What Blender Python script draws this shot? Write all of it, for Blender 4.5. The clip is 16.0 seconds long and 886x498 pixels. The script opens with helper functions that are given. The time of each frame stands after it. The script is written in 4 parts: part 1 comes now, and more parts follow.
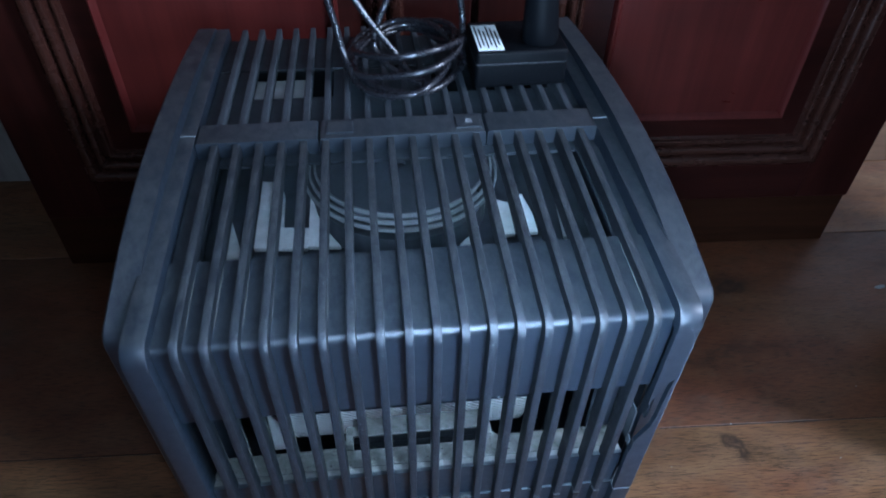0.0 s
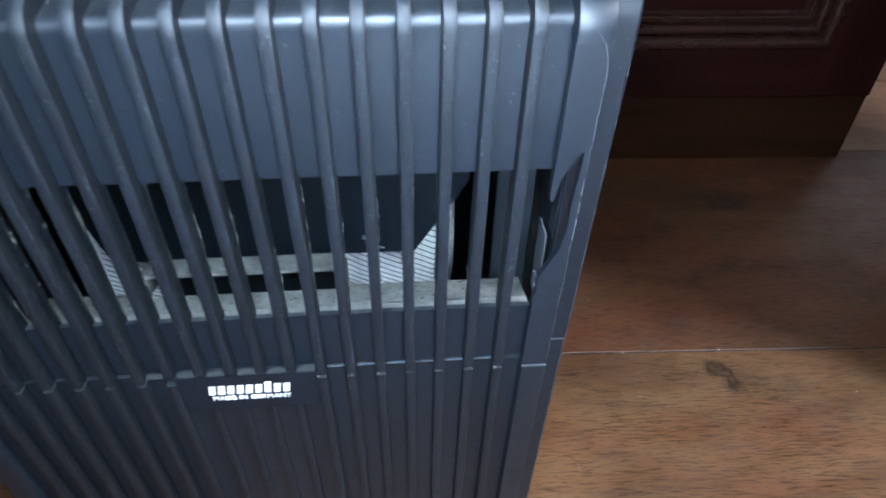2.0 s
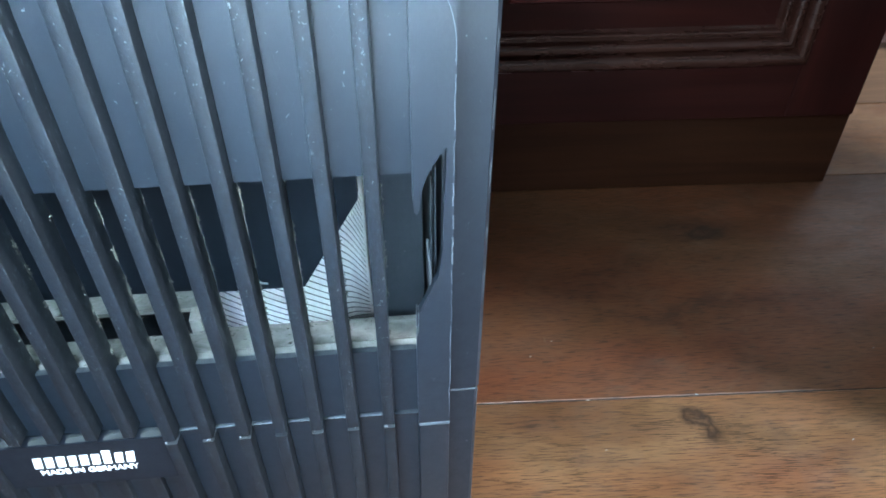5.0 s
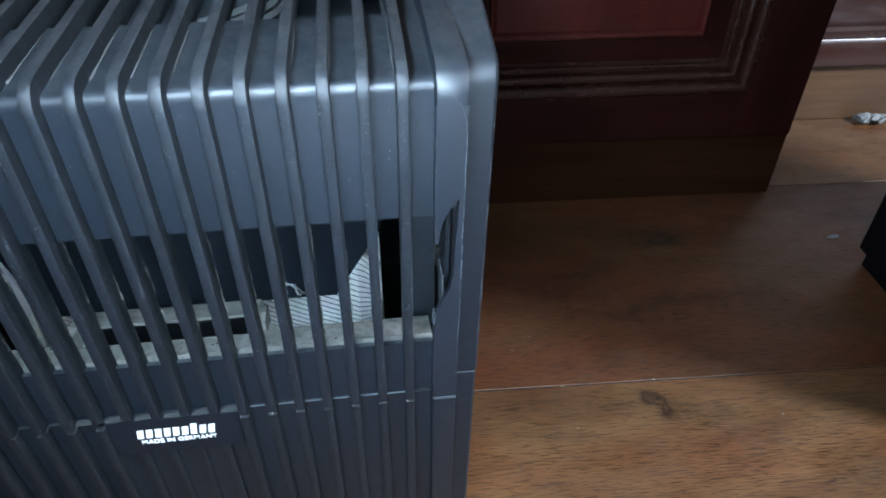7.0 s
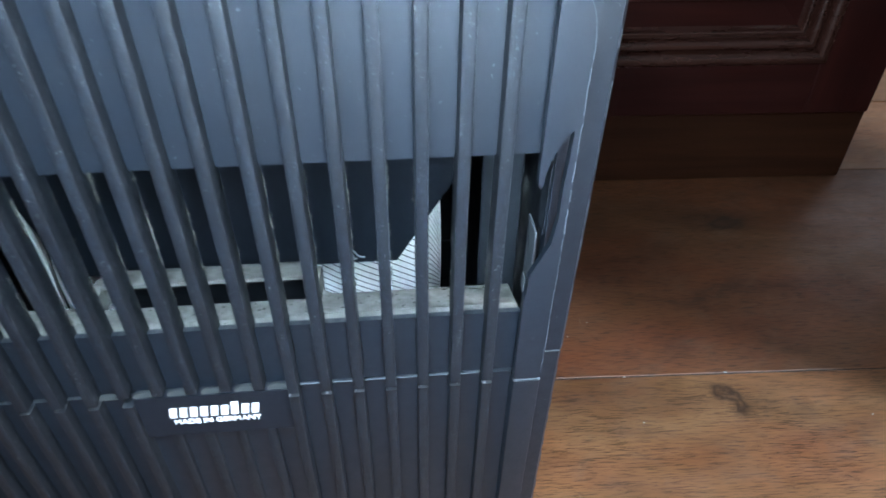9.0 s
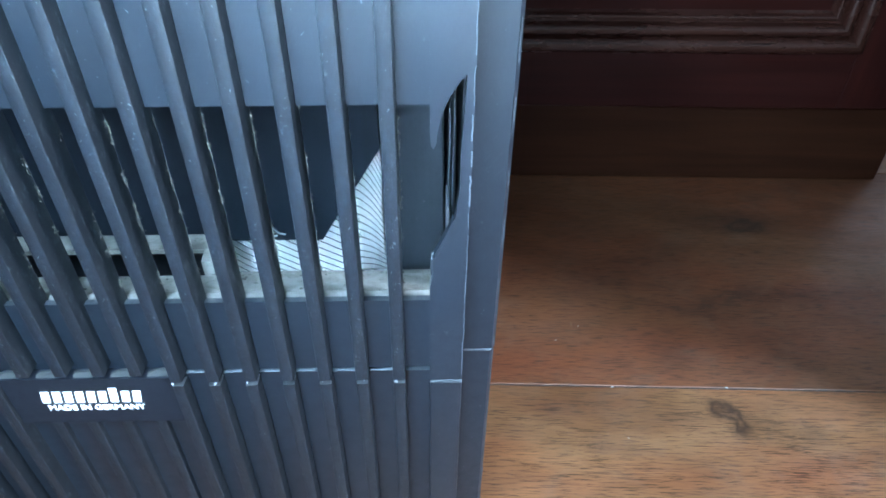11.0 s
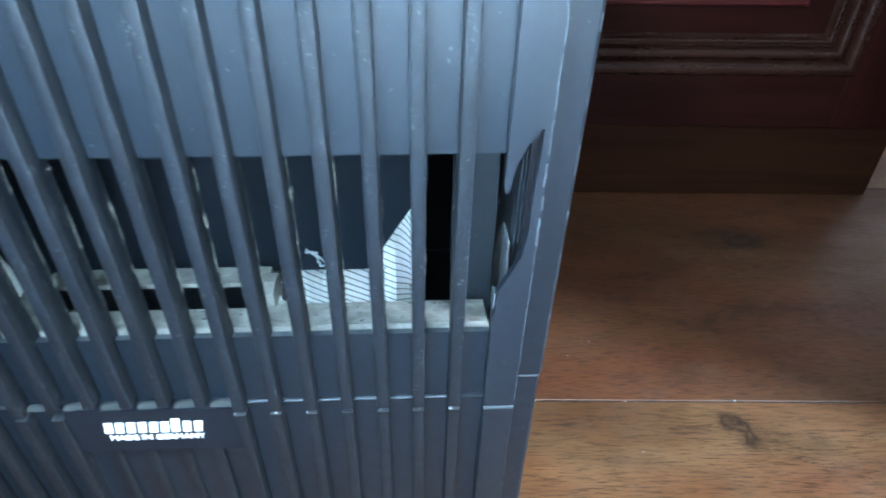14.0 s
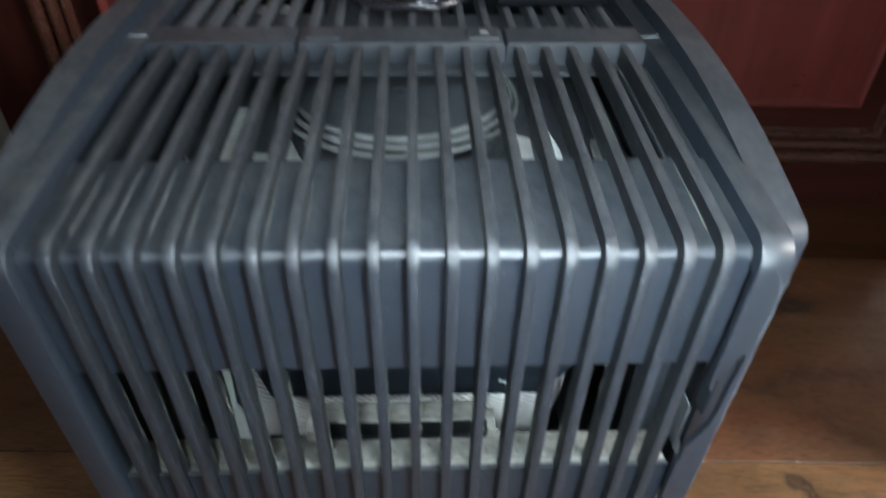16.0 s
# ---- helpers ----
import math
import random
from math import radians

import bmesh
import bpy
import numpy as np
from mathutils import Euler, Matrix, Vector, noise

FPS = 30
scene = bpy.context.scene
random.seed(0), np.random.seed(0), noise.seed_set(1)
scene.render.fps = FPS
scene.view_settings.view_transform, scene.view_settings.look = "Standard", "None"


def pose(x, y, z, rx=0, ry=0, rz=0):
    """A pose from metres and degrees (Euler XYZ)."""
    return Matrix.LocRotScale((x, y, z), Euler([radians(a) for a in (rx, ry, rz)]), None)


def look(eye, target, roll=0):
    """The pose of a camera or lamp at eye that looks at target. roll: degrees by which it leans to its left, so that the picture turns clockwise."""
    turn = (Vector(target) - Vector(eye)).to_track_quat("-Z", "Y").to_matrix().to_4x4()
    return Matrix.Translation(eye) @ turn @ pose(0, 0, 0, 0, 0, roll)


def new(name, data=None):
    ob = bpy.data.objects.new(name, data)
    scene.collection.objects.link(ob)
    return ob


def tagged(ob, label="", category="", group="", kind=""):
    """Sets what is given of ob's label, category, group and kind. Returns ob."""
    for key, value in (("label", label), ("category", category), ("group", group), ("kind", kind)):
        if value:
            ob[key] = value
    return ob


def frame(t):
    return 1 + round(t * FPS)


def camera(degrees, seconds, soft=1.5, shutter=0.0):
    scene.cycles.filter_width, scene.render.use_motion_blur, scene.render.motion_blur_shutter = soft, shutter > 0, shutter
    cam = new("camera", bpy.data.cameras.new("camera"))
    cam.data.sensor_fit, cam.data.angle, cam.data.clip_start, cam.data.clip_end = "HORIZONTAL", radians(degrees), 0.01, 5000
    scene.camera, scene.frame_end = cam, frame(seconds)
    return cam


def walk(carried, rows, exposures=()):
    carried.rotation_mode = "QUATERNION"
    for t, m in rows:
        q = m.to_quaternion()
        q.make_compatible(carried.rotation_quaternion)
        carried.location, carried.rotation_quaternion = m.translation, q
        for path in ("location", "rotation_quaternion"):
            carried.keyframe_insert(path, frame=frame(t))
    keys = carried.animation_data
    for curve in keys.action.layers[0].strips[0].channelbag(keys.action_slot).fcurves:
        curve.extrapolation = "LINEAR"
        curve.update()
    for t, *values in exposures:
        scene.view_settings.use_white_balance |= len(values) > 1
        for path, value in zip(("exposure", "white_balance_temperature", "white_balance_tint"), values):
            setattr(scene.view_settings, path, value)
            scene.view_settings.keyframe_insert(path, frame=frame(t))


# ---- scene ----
cam = camera(66.46, 16.0, soft=1.7, shutter=0.5)
PATH = [
    (0, (-0.0097, -0.2004, 0.6557), (0.1102, 1.2585, -0.7071), 1.29),
    (0.5, (0.0077, -0.2026, 0.6158), (0.1169, 1.2556, -0.7486), 0.93),
    (1, (0.0343, -0.2052, 0.5703), (0.1266, 1.2610, -0.7868), 1.64),
    (1.5, (0.0579, -0.1920, 0.5162), (0.1469, 1.2590, -0.8573), 1.62),
    (2, (0.0838, -0.1807, 0.4765), (0.1519, 1.2907, -0.8765), 1.02),
    (2.5, (0.1106, -0.1655, 0.4466), (0.1432, 1.3648, -0.8406), 0.54),
    (3, (0.1270, -0.1523, 0.4331), (0.1714, 1.3935, -0.8352), 1.28),
    (3.5, (0.1376, -0.1385, 0.4290), (0.1799, 1.4120, -0.8337), 0.75),
    (6, (0.1373, -0.1611, 0.4488), (0.2007, 1.3980, -0.8022), -1.03),
    (6.5, (0.1243, -0.1884, 0.4757), (0.2238, 1.3640, -0.7813), 0.27),
    (7, (0.1195, -0.2047, 0.4941), (0.2470, 1.3503, -0.7572), 0.20),
    (7.5, (0.0888, -0.2034, 0.4951), (0.2420, 1.3590, -0.7440), 0.40),
    (8, (0.0702, -0.1960, 0.4816), (0.2246, 1.3565, -0.7698), 0.41),
    (8.5, (0.0738, -0.1861, 0.4674), (0.1970, 1.3566, -0.7994), 0.41),
    (9, (0.0914, -0.1725, 0.4466), (0.1677, 1.3766, -0.8160), 0.27),
    (9.5, (0.1177, -0.1554, 0.4273), (0.1428, 1.4037, -0.8250), -0.35),
    (10, (0.1351, -0.1493, 0.4224), (0.1278, 1.4152, -0.8234), -0.41),
    (12.3, (0.1479, -0.1331, 0.3885), (0.0834, 1.4032, -0.8904), -0.10),
    (12.5, (0.1496, -0.1277, 0.3853), (0.0914, 1.4175, -0.8831), 0.06),
    (13, (0.1507, -0.1297, 0.4020), (0.0984, 1.4430, -0.8325), -0.08),
    (13.5, (0.1417, -0.1358, 0.4141), (0.1103, 1.4366, -0.8213), 0.18),
    (14, (0.1144, -0.1499, 0.4287), (0.1278, 1.4168, -0.8143), 0.76),
    (14.5, (0.0852, -0.1672, 0.4457), (0.1555, 1.3831, -0.8160), 0.51),
    (15, (0.0639, -0.1746, 0.4623), (0.1476, 1.3595, -0.8181), 1.87),
    (15.5, (0.0468, -0.1753, 0.4910), (0.1021, 1.3460, -0.8061), 0.61),
    (16, (0.0165, -0.1665, 0.5449), (0.0259, 1.3848, -0.7174), 1.17),
]
LEVELS = [
    (0.0, -0.55, 5100, 13),
    (0.5, -0.72, 5400, 14),
    (1.0, -0.72, 5700, 14),
    (1.5, -0.64, 5750, 13),
    (2.0, -0.32, 5900, 14),
    (2.5, -0.06, 6050, 15),
    (3.5, 0.32, 5850, 10),
    (6.0, -0.08, 5800, 5),
    (7.0, -0.52, 5950, 10),
    (8.0, -0.42, 5850, 11),
    (9.0, -0.04, 6000, 12),
    (9.5, 0.12, 5950, 12),
    (10.0, 0.27, 5750, 10),
    (12.3, 0.62, 5050, 4),
    (13.5, 0.46, 5400, 4),
    (14.5, 0.02, 5800, 5),
    (15.0, -0.25, 6200, 8),
    (15.5, -0.20, 6500, 9),
    (16.0, -0.10, 7100, 12),
]
walk(cam, [(t, look(eye, target, roll)) for t, eye, target, roll in PATH], LEVELS)


# ---------------------------------------------------------------- light
scene.view_settings.exposure = 0.0
world = bpy.data.worlds.new("room_world")
scene.world = world
world.use_nodes = True
wn = world.node_tree.nodes
sky = wn.new("ShaderNodeTexSky")
sky.sky_type = "NISHITA"
sky.sun_disc = False
sky.sun_elevation, sky.sun_rotation = radians(35), radians(200)
wn["Background"].inputs["Strength"].default_value = 0.05
world.node_tree.links.new(sky.outputs["Color"], wn["Background"].inputs["Color"])


def window_light(name, eye, target, size_x, size_y, watts, color, roll=0):
    """An area lamp: daylight in the opening of a window of the room, or the torch."""
    data = bpy.data.lights.new(name, "AREA")
    data.shape, data.size, data.size_y = "RECTANGLE", size_x, size_y
    data.energy, data.color = watts, color
    ob = new(name, data)
    ob.matrix_world = look(eye, target, roll)
    return ob


window_light("daylight_front", (0.25, -2.36, 1.10), (0.25, 0.0, 1.10), 1.4, 1.9, 4, (0.74, 0.87, 1.0))
window_light("daylight_side", (2.86, -1.05, 2.10), (0.4, 0.3, 0.0), 0.50, 0.6, 295, (0.90, 0.94, 1.0))
# the torch of the phone that films, spread along the stretch in which it is held, as still lamps
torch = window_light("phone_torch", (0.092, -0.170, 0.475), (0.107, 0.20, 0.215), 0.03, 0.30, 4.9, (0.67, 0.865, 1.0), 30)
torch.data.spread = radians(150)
# added second lamp for the same torch, where it is held high
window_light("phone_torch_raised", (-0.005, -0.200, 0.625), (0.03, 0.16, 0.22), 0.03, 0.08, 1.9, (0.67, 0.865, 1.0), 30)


# ---------------------------------------------------------------- materials
def nodes_of(name):
    m = bpy.data.materials.new(name)
    m.use_nodes = True
    return m, m.node_tree.nodes, m.node_tree.links, m.node_tree.nodes["Principled BSDF"]


def ramp(n, stops):
    r = n.new("ShaderNodeValToRGB")
    e = r.color_ramp.elements
    while len(e) < len(stops):
        e.new(0.5)
    for k, (p, c) in zip(e, stops):
        k.position, k.color = p, (*c, 1)
    return r


def coords(n, l, scale, vary=True):
    """Object coordinates in metres, shifted by chance from piece to piece."""
    tc, mp = n.new("ShaderNodeTexCoord"), n.new("ShaderNodeMapping")
    mp.inputs["Scale"].default_value = scale
    l.new(tc.outputs["Object"], mp.inputs["Vector"])
    if vary:
        info, by = n.new("ShaderNodeObjectInfo"), n.new("ShaderNodeVectorMath")
        by.operation = "MULTIPLY"
        by.inputs[1].default_value = (17.0, 11.0, 23.0)
        l.new(info.outputs["Random"], by.inputs[0])
        l.new(by.outputs[0], mp.inputs["Location"])
    return mp.outputs["Vector"]


def noise_tex(n, l, vec, scale, detail=4, rough=0.6, distort=0.0):
    t = n.new("ShaderNodeTexNoise")
    t.inputs["Scale"].default_value, t.inputs["Detail"].default_value = scale, detail
    t.inputs["Roughness"].default_value, t.inputs["Distortion"].default_value = rough, distort
    l.new(vec, t.inputs["Vector"])
    return t.outputs["Fac"]


def bump(n, l, b, height, strength, distance):
    k = n.new("ShaderNodeBump")
    k.inputs["Strength"].default_value, k.inputs["Distance"].default_value = strength, distance
    l.new(height, k.inputs["Height"])
    l.new(k.outputs["Normal"], b.inputs["Normal"])


def mix(n, l, fac, a, b, mode="MIX"):
    k = n.new("ShaderNodeMix")
    k.data_type, k.blend_type = "RGBA", mode
    if isinstance(fac, float):
        k.inputs[0].default_value = fac
    else:
        l.new(fac, k.inputs[0])
    for socket, value in ((k.inputs[6], a), (k.inputs[7], b)):
        if isinstance(value, tuple):
            socket.default_value = (*value, 1)
        else:
            l.new(value, socket)
    return k.outputs[2]


def plastic(name, base, rough=0.42, dust=0.25, dust_color=(0.22, 0.22, 0.21), grain=0.15):
    """Moulded plastic with fine grain, dust and pale rubbed specks."""
    m, n, l, b = nodes_of(name)
    v = coords(n, l, (1, 1, 1))
    streak = coords(n, l, (1, 1, 0.12))
    tone = ramp(n, [(0.3, tuple(c * 0.78 for c in base)), (0.7, tuple(c * 1.24 for c in base))])
    l.new(noise_tex(n, l, streak, 60, 7, 0.7), tone.inputs["Fac"])
    specks = ramp(n, [(0.66, (0, 0, 0)), (0.74, (1, 1, 1))])
    l.new(noise_tex(n, l, v, 260, 3, 0.7), specks.inputs["Fac"])
    patch = ramp(n, [(0.45, (0, 0, 0)), (0.75, (1, 1, 1))])
    l.new(noise_tex(n, l, v, 34, 4), patch.inputs["Fac"])
    both = mix(n, l, 1.0, specks.outputs["Color"], patch.outputs["Color"], "MULTIPLY")
    soft = mix(n, l, dust, (0.0, 0.0, 0.0), both)
    l.new(mix(n, l, soft, tone.outputs["Color"], dust_color), b.inputs["Base Color"])
    gloss = ramp(n, [(0.3, (rough - 0.05,) * 3), (0.7, (rough + 0.12,) * 3)])
    l.new(noise_tex(n, l, v, 140, 7, 0.75), gloss.inputs["Fac"])
    l.new(gloss.outputs["Color"], b.inputs["Roughness"])
    bump(n, l, b, noise_tex(n, l, v, 900, 3, 0.7), grain, 0.0004)
    return m


def scuffed(name, base, rough=0.34, nicked=0.5):
    """The same plastic on the ribs: fine upright scratches and pale rubbed nicks."""
    m = plastic(name, base, rough, 0.35, (0.30, 0.31, 0.32))
    n, l = m.node_tree.nodes, m.node_tree.links
    b = n["Principled BSDF"]
    was = b.inputs["Base Color"].links[0].from_socket
    tall = coords(n, l, (1, 1, 0.3))
    nick = ramp(n, [(0.58, (0, 0, 0)), (0.66, (1, 1, 1))])
    l.new(noise_tex(n, l, tall, 1100, 4, 0.8, 0.8), nick.inputs["Fac"])
    area = ramp(n, [(0.47, (0, 0, 0)), (0.70, (0.7, 0.7, 0.7))])
    l.new(noise_tex(n, l, coords(n, l, (1, 1, 0.6)), 52, 3), area.inputs["Fac"])
    both = mix(n, l, 1.0, nick.outputs["Color"], area.outputs["Color"], "MULTIPLY")
    worn = mix(n, l, both, was, (0.052, 0.063, 0.076))
    # mottled, gritty grain on the outer face; flanks left smooth, their shade painted in
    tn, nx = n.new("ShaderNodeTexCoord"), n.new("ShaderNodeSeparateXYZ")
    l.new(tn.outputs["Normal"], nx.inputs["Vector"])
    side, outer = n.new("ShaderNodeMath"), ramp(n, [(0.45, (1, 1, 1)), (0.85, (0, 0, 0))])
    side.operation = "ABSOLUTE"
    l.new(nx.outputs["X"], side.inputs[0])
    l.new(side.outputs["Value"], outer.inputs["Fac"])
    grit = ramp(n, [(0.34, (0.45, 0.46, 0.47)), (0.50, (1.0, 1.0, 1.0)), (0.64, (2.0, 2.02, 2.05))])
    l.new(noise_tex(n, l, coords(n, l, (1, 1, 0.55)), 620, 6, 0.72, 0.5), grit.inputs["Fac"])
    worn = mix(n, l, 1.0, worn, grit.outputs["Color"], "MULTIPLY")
    # flanks take 0.55 of the base colour as painted shade
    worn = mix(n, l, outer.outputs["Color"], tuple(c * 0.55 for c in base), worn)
    rise = mix(n, l, 1.0, noise_tex(n, l, coords(n, l, (1, 1, 0.6)), 800, 6, 0.8), outer.outputs["Color"], "MULTIPLY")
    bump(n, l, b, rise, 0.42, 0.0005)
    # nicks along both edges of the narrow face
    tc, xyz = n.new("ShaderNodeTexCoord"), n.new("ShaderNodeSeparateXYZ")
    l.new(tc.outputs["Object"], xyz.inputs["Vector"])
    out, edge = n.new("ShaderNodeMath"), n.new("ShaderNodeMath")
    out.operation, edge.operation = "ABSOLUTE", "GREATER_THAN"
    edge.inputs[1].default_value = 0.0017
    l.new(xyz.outputs["X"], out.inputs[0])
    l.new(out.outputs["Value"], edge.inputs[0])
    rub = ramp(n, [(0.57, (0, 0, 0)), (0.68, (nicked,) * 3)])
    l.new(noise_tex(n, l, coords(n, l, (1, 1, 0.5)), 520, 5, 0.75), rub.inputs["Fac"])
    nicks = mix(n, l, 1.0, rub.outputs["Color"], edge.outputs["Value"], "MULTIPLY")
    l.new(mix(n, l, nicks, worn, (0.058, 0.069, 0.080)), b.inputs["Base Color"])
    return scratched(m)


def scratched(m, tone=(0.040, 0.046, 0.052)):
    """Long hairline scratches, upright and at two slants, that come and go in patches."""
    n, l = m.node_tree.nodes, m.node_tree.links
    b = n["Principled BSDF"]
    color = b.inputs["Base Color"].links[0].from_socket
    for slant, seed in ((4, 0.0), (-38, 3.1), (27, 7.7)):
        tc, mp = n.new("ShaderNodeTexCoord"), n.new("ShaderNodeMapping")
        mp.inputs["Rotation"].default_value = (0, radians(slant), 0)
        l.new(tc.outputs["Object"], mp.inputs["Vector"])
        thin = n.new("ShaderNodeMapping")
        thin.inputs["Scale"].default_value = (1, 1, 0.05)
        info, by = n.new("ShaderNodeObjectInfo"), n.new("ShaderNodeVectorMath")
        by.operation = "MULTIPLY_ADD"
        by.inputs[1].default_value, by.inputs[2].default_value = (13.0, 29.0, 7.0), (seed, seed, seed)
        l.new(info.outputs["Random"], by.inputs[0])
        l.new(by.outputs[0], thin.inputs["Location"])
        l.new(mp.outputs["Vector"], thin.inputs["Vector"])
        line = ramp(n, [(0.655, (0, 0, 0)), (0.70, (1, 1, 1))])
        l.new(noise_tex(n, l, thin.outputs["Vector"], 2600, 2, 0.6), line.inputs["Fac"])
        spot = ramp(n, [(0.54, (0, 0, 0)), (0.72, (0.45, 0.45, 0.45))])
        l.new(noise_tex(n, l, thin.outputs["Vector"], 60 + seed, 3), spot.inputs["Fac"])
        both = mix(n, l, 1.0, line.outputs["Color"], spot.outputs["Color"], "MULTIPLY")
        color = mix(n, l, both, color, tone)
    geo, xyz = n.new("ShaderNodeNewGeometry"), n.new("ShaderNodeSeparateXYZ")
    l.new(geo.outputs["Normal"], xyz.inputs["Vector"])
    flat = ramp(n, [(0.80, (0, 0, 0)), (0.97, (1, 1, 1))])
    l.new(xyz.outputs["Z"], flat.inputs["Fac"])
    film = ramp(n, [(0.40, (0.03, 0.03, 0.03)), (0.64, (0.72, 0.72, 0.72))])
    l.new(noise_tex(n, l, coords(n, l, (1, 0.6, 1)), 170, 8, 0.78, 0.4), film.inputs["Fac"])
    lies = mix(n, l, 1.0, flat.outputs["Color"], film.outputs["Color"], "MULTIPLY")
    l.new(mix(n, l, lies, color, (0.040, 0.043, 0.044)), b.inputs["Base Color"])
    b.inputs["Specular IOR Level"].default_value = 0.62
    return m


def grimy(name, dark, light):
    """Pale plastic under an uneven coat of grime, with dark spots and streaks."""
    m, n, l, b = nodes_of(name)
    v = coords(n, l, (1, 1, 1))
    coat = ramp(n, [(0.32, dark), (0.50, tuple((p + q) / 2 for p, q in zip(dark, light))), (0.66, light)])
    l.new(noise_tex(n, l, v, 95, 8, 0.72, 0.6), coat.inputs["Fac"])
    spots = ramp(n, [(0.30, (0.25, 0.24, 0.22)), (0.38, (1, 1, 1))])
    l.new(noise_tex(n, l, v, 420, 4, 0.7), spots.inputs["Fac"])
    l.new(mix(n, l, 1.0, coat.outputs["Color"], spots.outputs["Color"], "MULTIPLY"), b.inputs["Base Color"])
    b.inputs["Roughness"].default_value, b.inputs["Specular IOR Level"].default_value = 0.8, 0.25
    bump(n, l, b, noise_tex(n, l, v, 260, 5, 0.7), 0.5, 0.0006)
    return m


def knotted(m, knots):
    """Dark elongated knots at given places (x, y) of a board, with a warped ring round each."""
    n, l = m.node_tree.nodes, m.node_tree.links
    b = n["Principled BSDF"]
    color = b.inputs["Base Color"].links[0].from_socket
    v = coords(n, l, (1, 1, 1), False)
    warp = n.new("ShaderNodeTexNoise")
    warp.inputs["Scale"].default_value, warp.inputs["Detail"].default_value = 75, 5
    l.new(v, warp.inputs["Vector"])
    shift = n.new("ShaderNodeVectorMath")
    shift.operation = "MULTIPLY_ADD"
    shift.inputs[1].default_value, shift.inputs[2].default_value = (0.026, 0.026, 0), (-0.013, -0.013, 0)
    l.new(warp.outputs["Color"], shift.inputs[0])
    add = n.new("ShaderNodeVectorMath")
    l.new(v, add.inputs[0])
    l.new(shift.outputs[0], add.inputs[1])
    for (x, y, long, wide, turn, tone) in knots:
        mp = n.new("ShaderNodeMapping")
        mp.vector_type = "TEXTURE"
        mp.inputs["Location"].default_value = (x, y, 0)
        mp.inputs["Rotation"].default_value = (0, 0, radians(turn))
        mp.inputs["Scale"].default_value = (long, wide, 1)
        l.new(add.outputs[0], mp.inputs["Vector"])
        size = n.new("ShaderNodeVectorMath")
        size.operation = "LENGTH"
        l.new(mp.outputs["Vector"], size.inputs[0])
        fall = ramp(n, [(0.0, (tone * 0.45,) * 3), (0.20, (tone * 0.5,) * 3), (0.42, (tone, tone, tone)), (0.60, (tone * 0.5,) * 3), (1.0, (0, 0, 0))])
        l.new(size.outputs["Value"], fall.inputs["Fac"])
        color = mix(n, l, fall.outputs["Color"], color, (0.018, 0.009, 0.005))
    l.new(color, b.inputs["Base Color"])
    return m


def wood(name, dark, light, rough, scale=(1.2, 26, 26), figure=4.0, depth=0.25, coat=0.0, shine=0.5):
    """Grain runs along x of the object."""
    m, n, l, b = nodes_of(name)
    v = coords(n, l, scale)
    c = ramp(n, [(0.28, dark), (0.52, tuple((p + q) / 2 for p, q in zip(dark, light))), (0.76, light)])
    l.new(noise_tex(n, l, v, figure, 8, 0.62, 0.6), c.inputs["Fac"])
    big = ramp(n, [(0.3, (0.72, 0.70, 0.70)), (0.7, (1.15, 1.12, 1.1))])
    l.new(noise_tex(n, l, coords(n, l, (1.0, 2.5, 2.5)), 3.2, 3), big.inputs["Fac"])
    l.new(mix(n, l, 1.0, c.outputs["Color"], big.outputs["Color"], "MULTIPLY"), b.inputs["Base Color"])
    g = ramp(n, [(0.3, (rough - 0.07,) * 3), (0.7, (rough + 0.1,) * 3)])
    l.new(noise_tex(n, l, coords(n, l, (3, 9, 9)), 6, 4), g.inputs["Fac"])
    l.new(g.outputs["Color"], b.inputs["Roughness"])
    b.inputs["Specular IOR Level"].default_value = shine
    b.inputs["Coat Weight"].default_value, b.inputs["Coat Roughness"].default_value = coat, 0.30
    bump(n, l, b, noise_tex(n, l, v, figure * 4, 5, 0.7), depth, 0.0006)
    return m


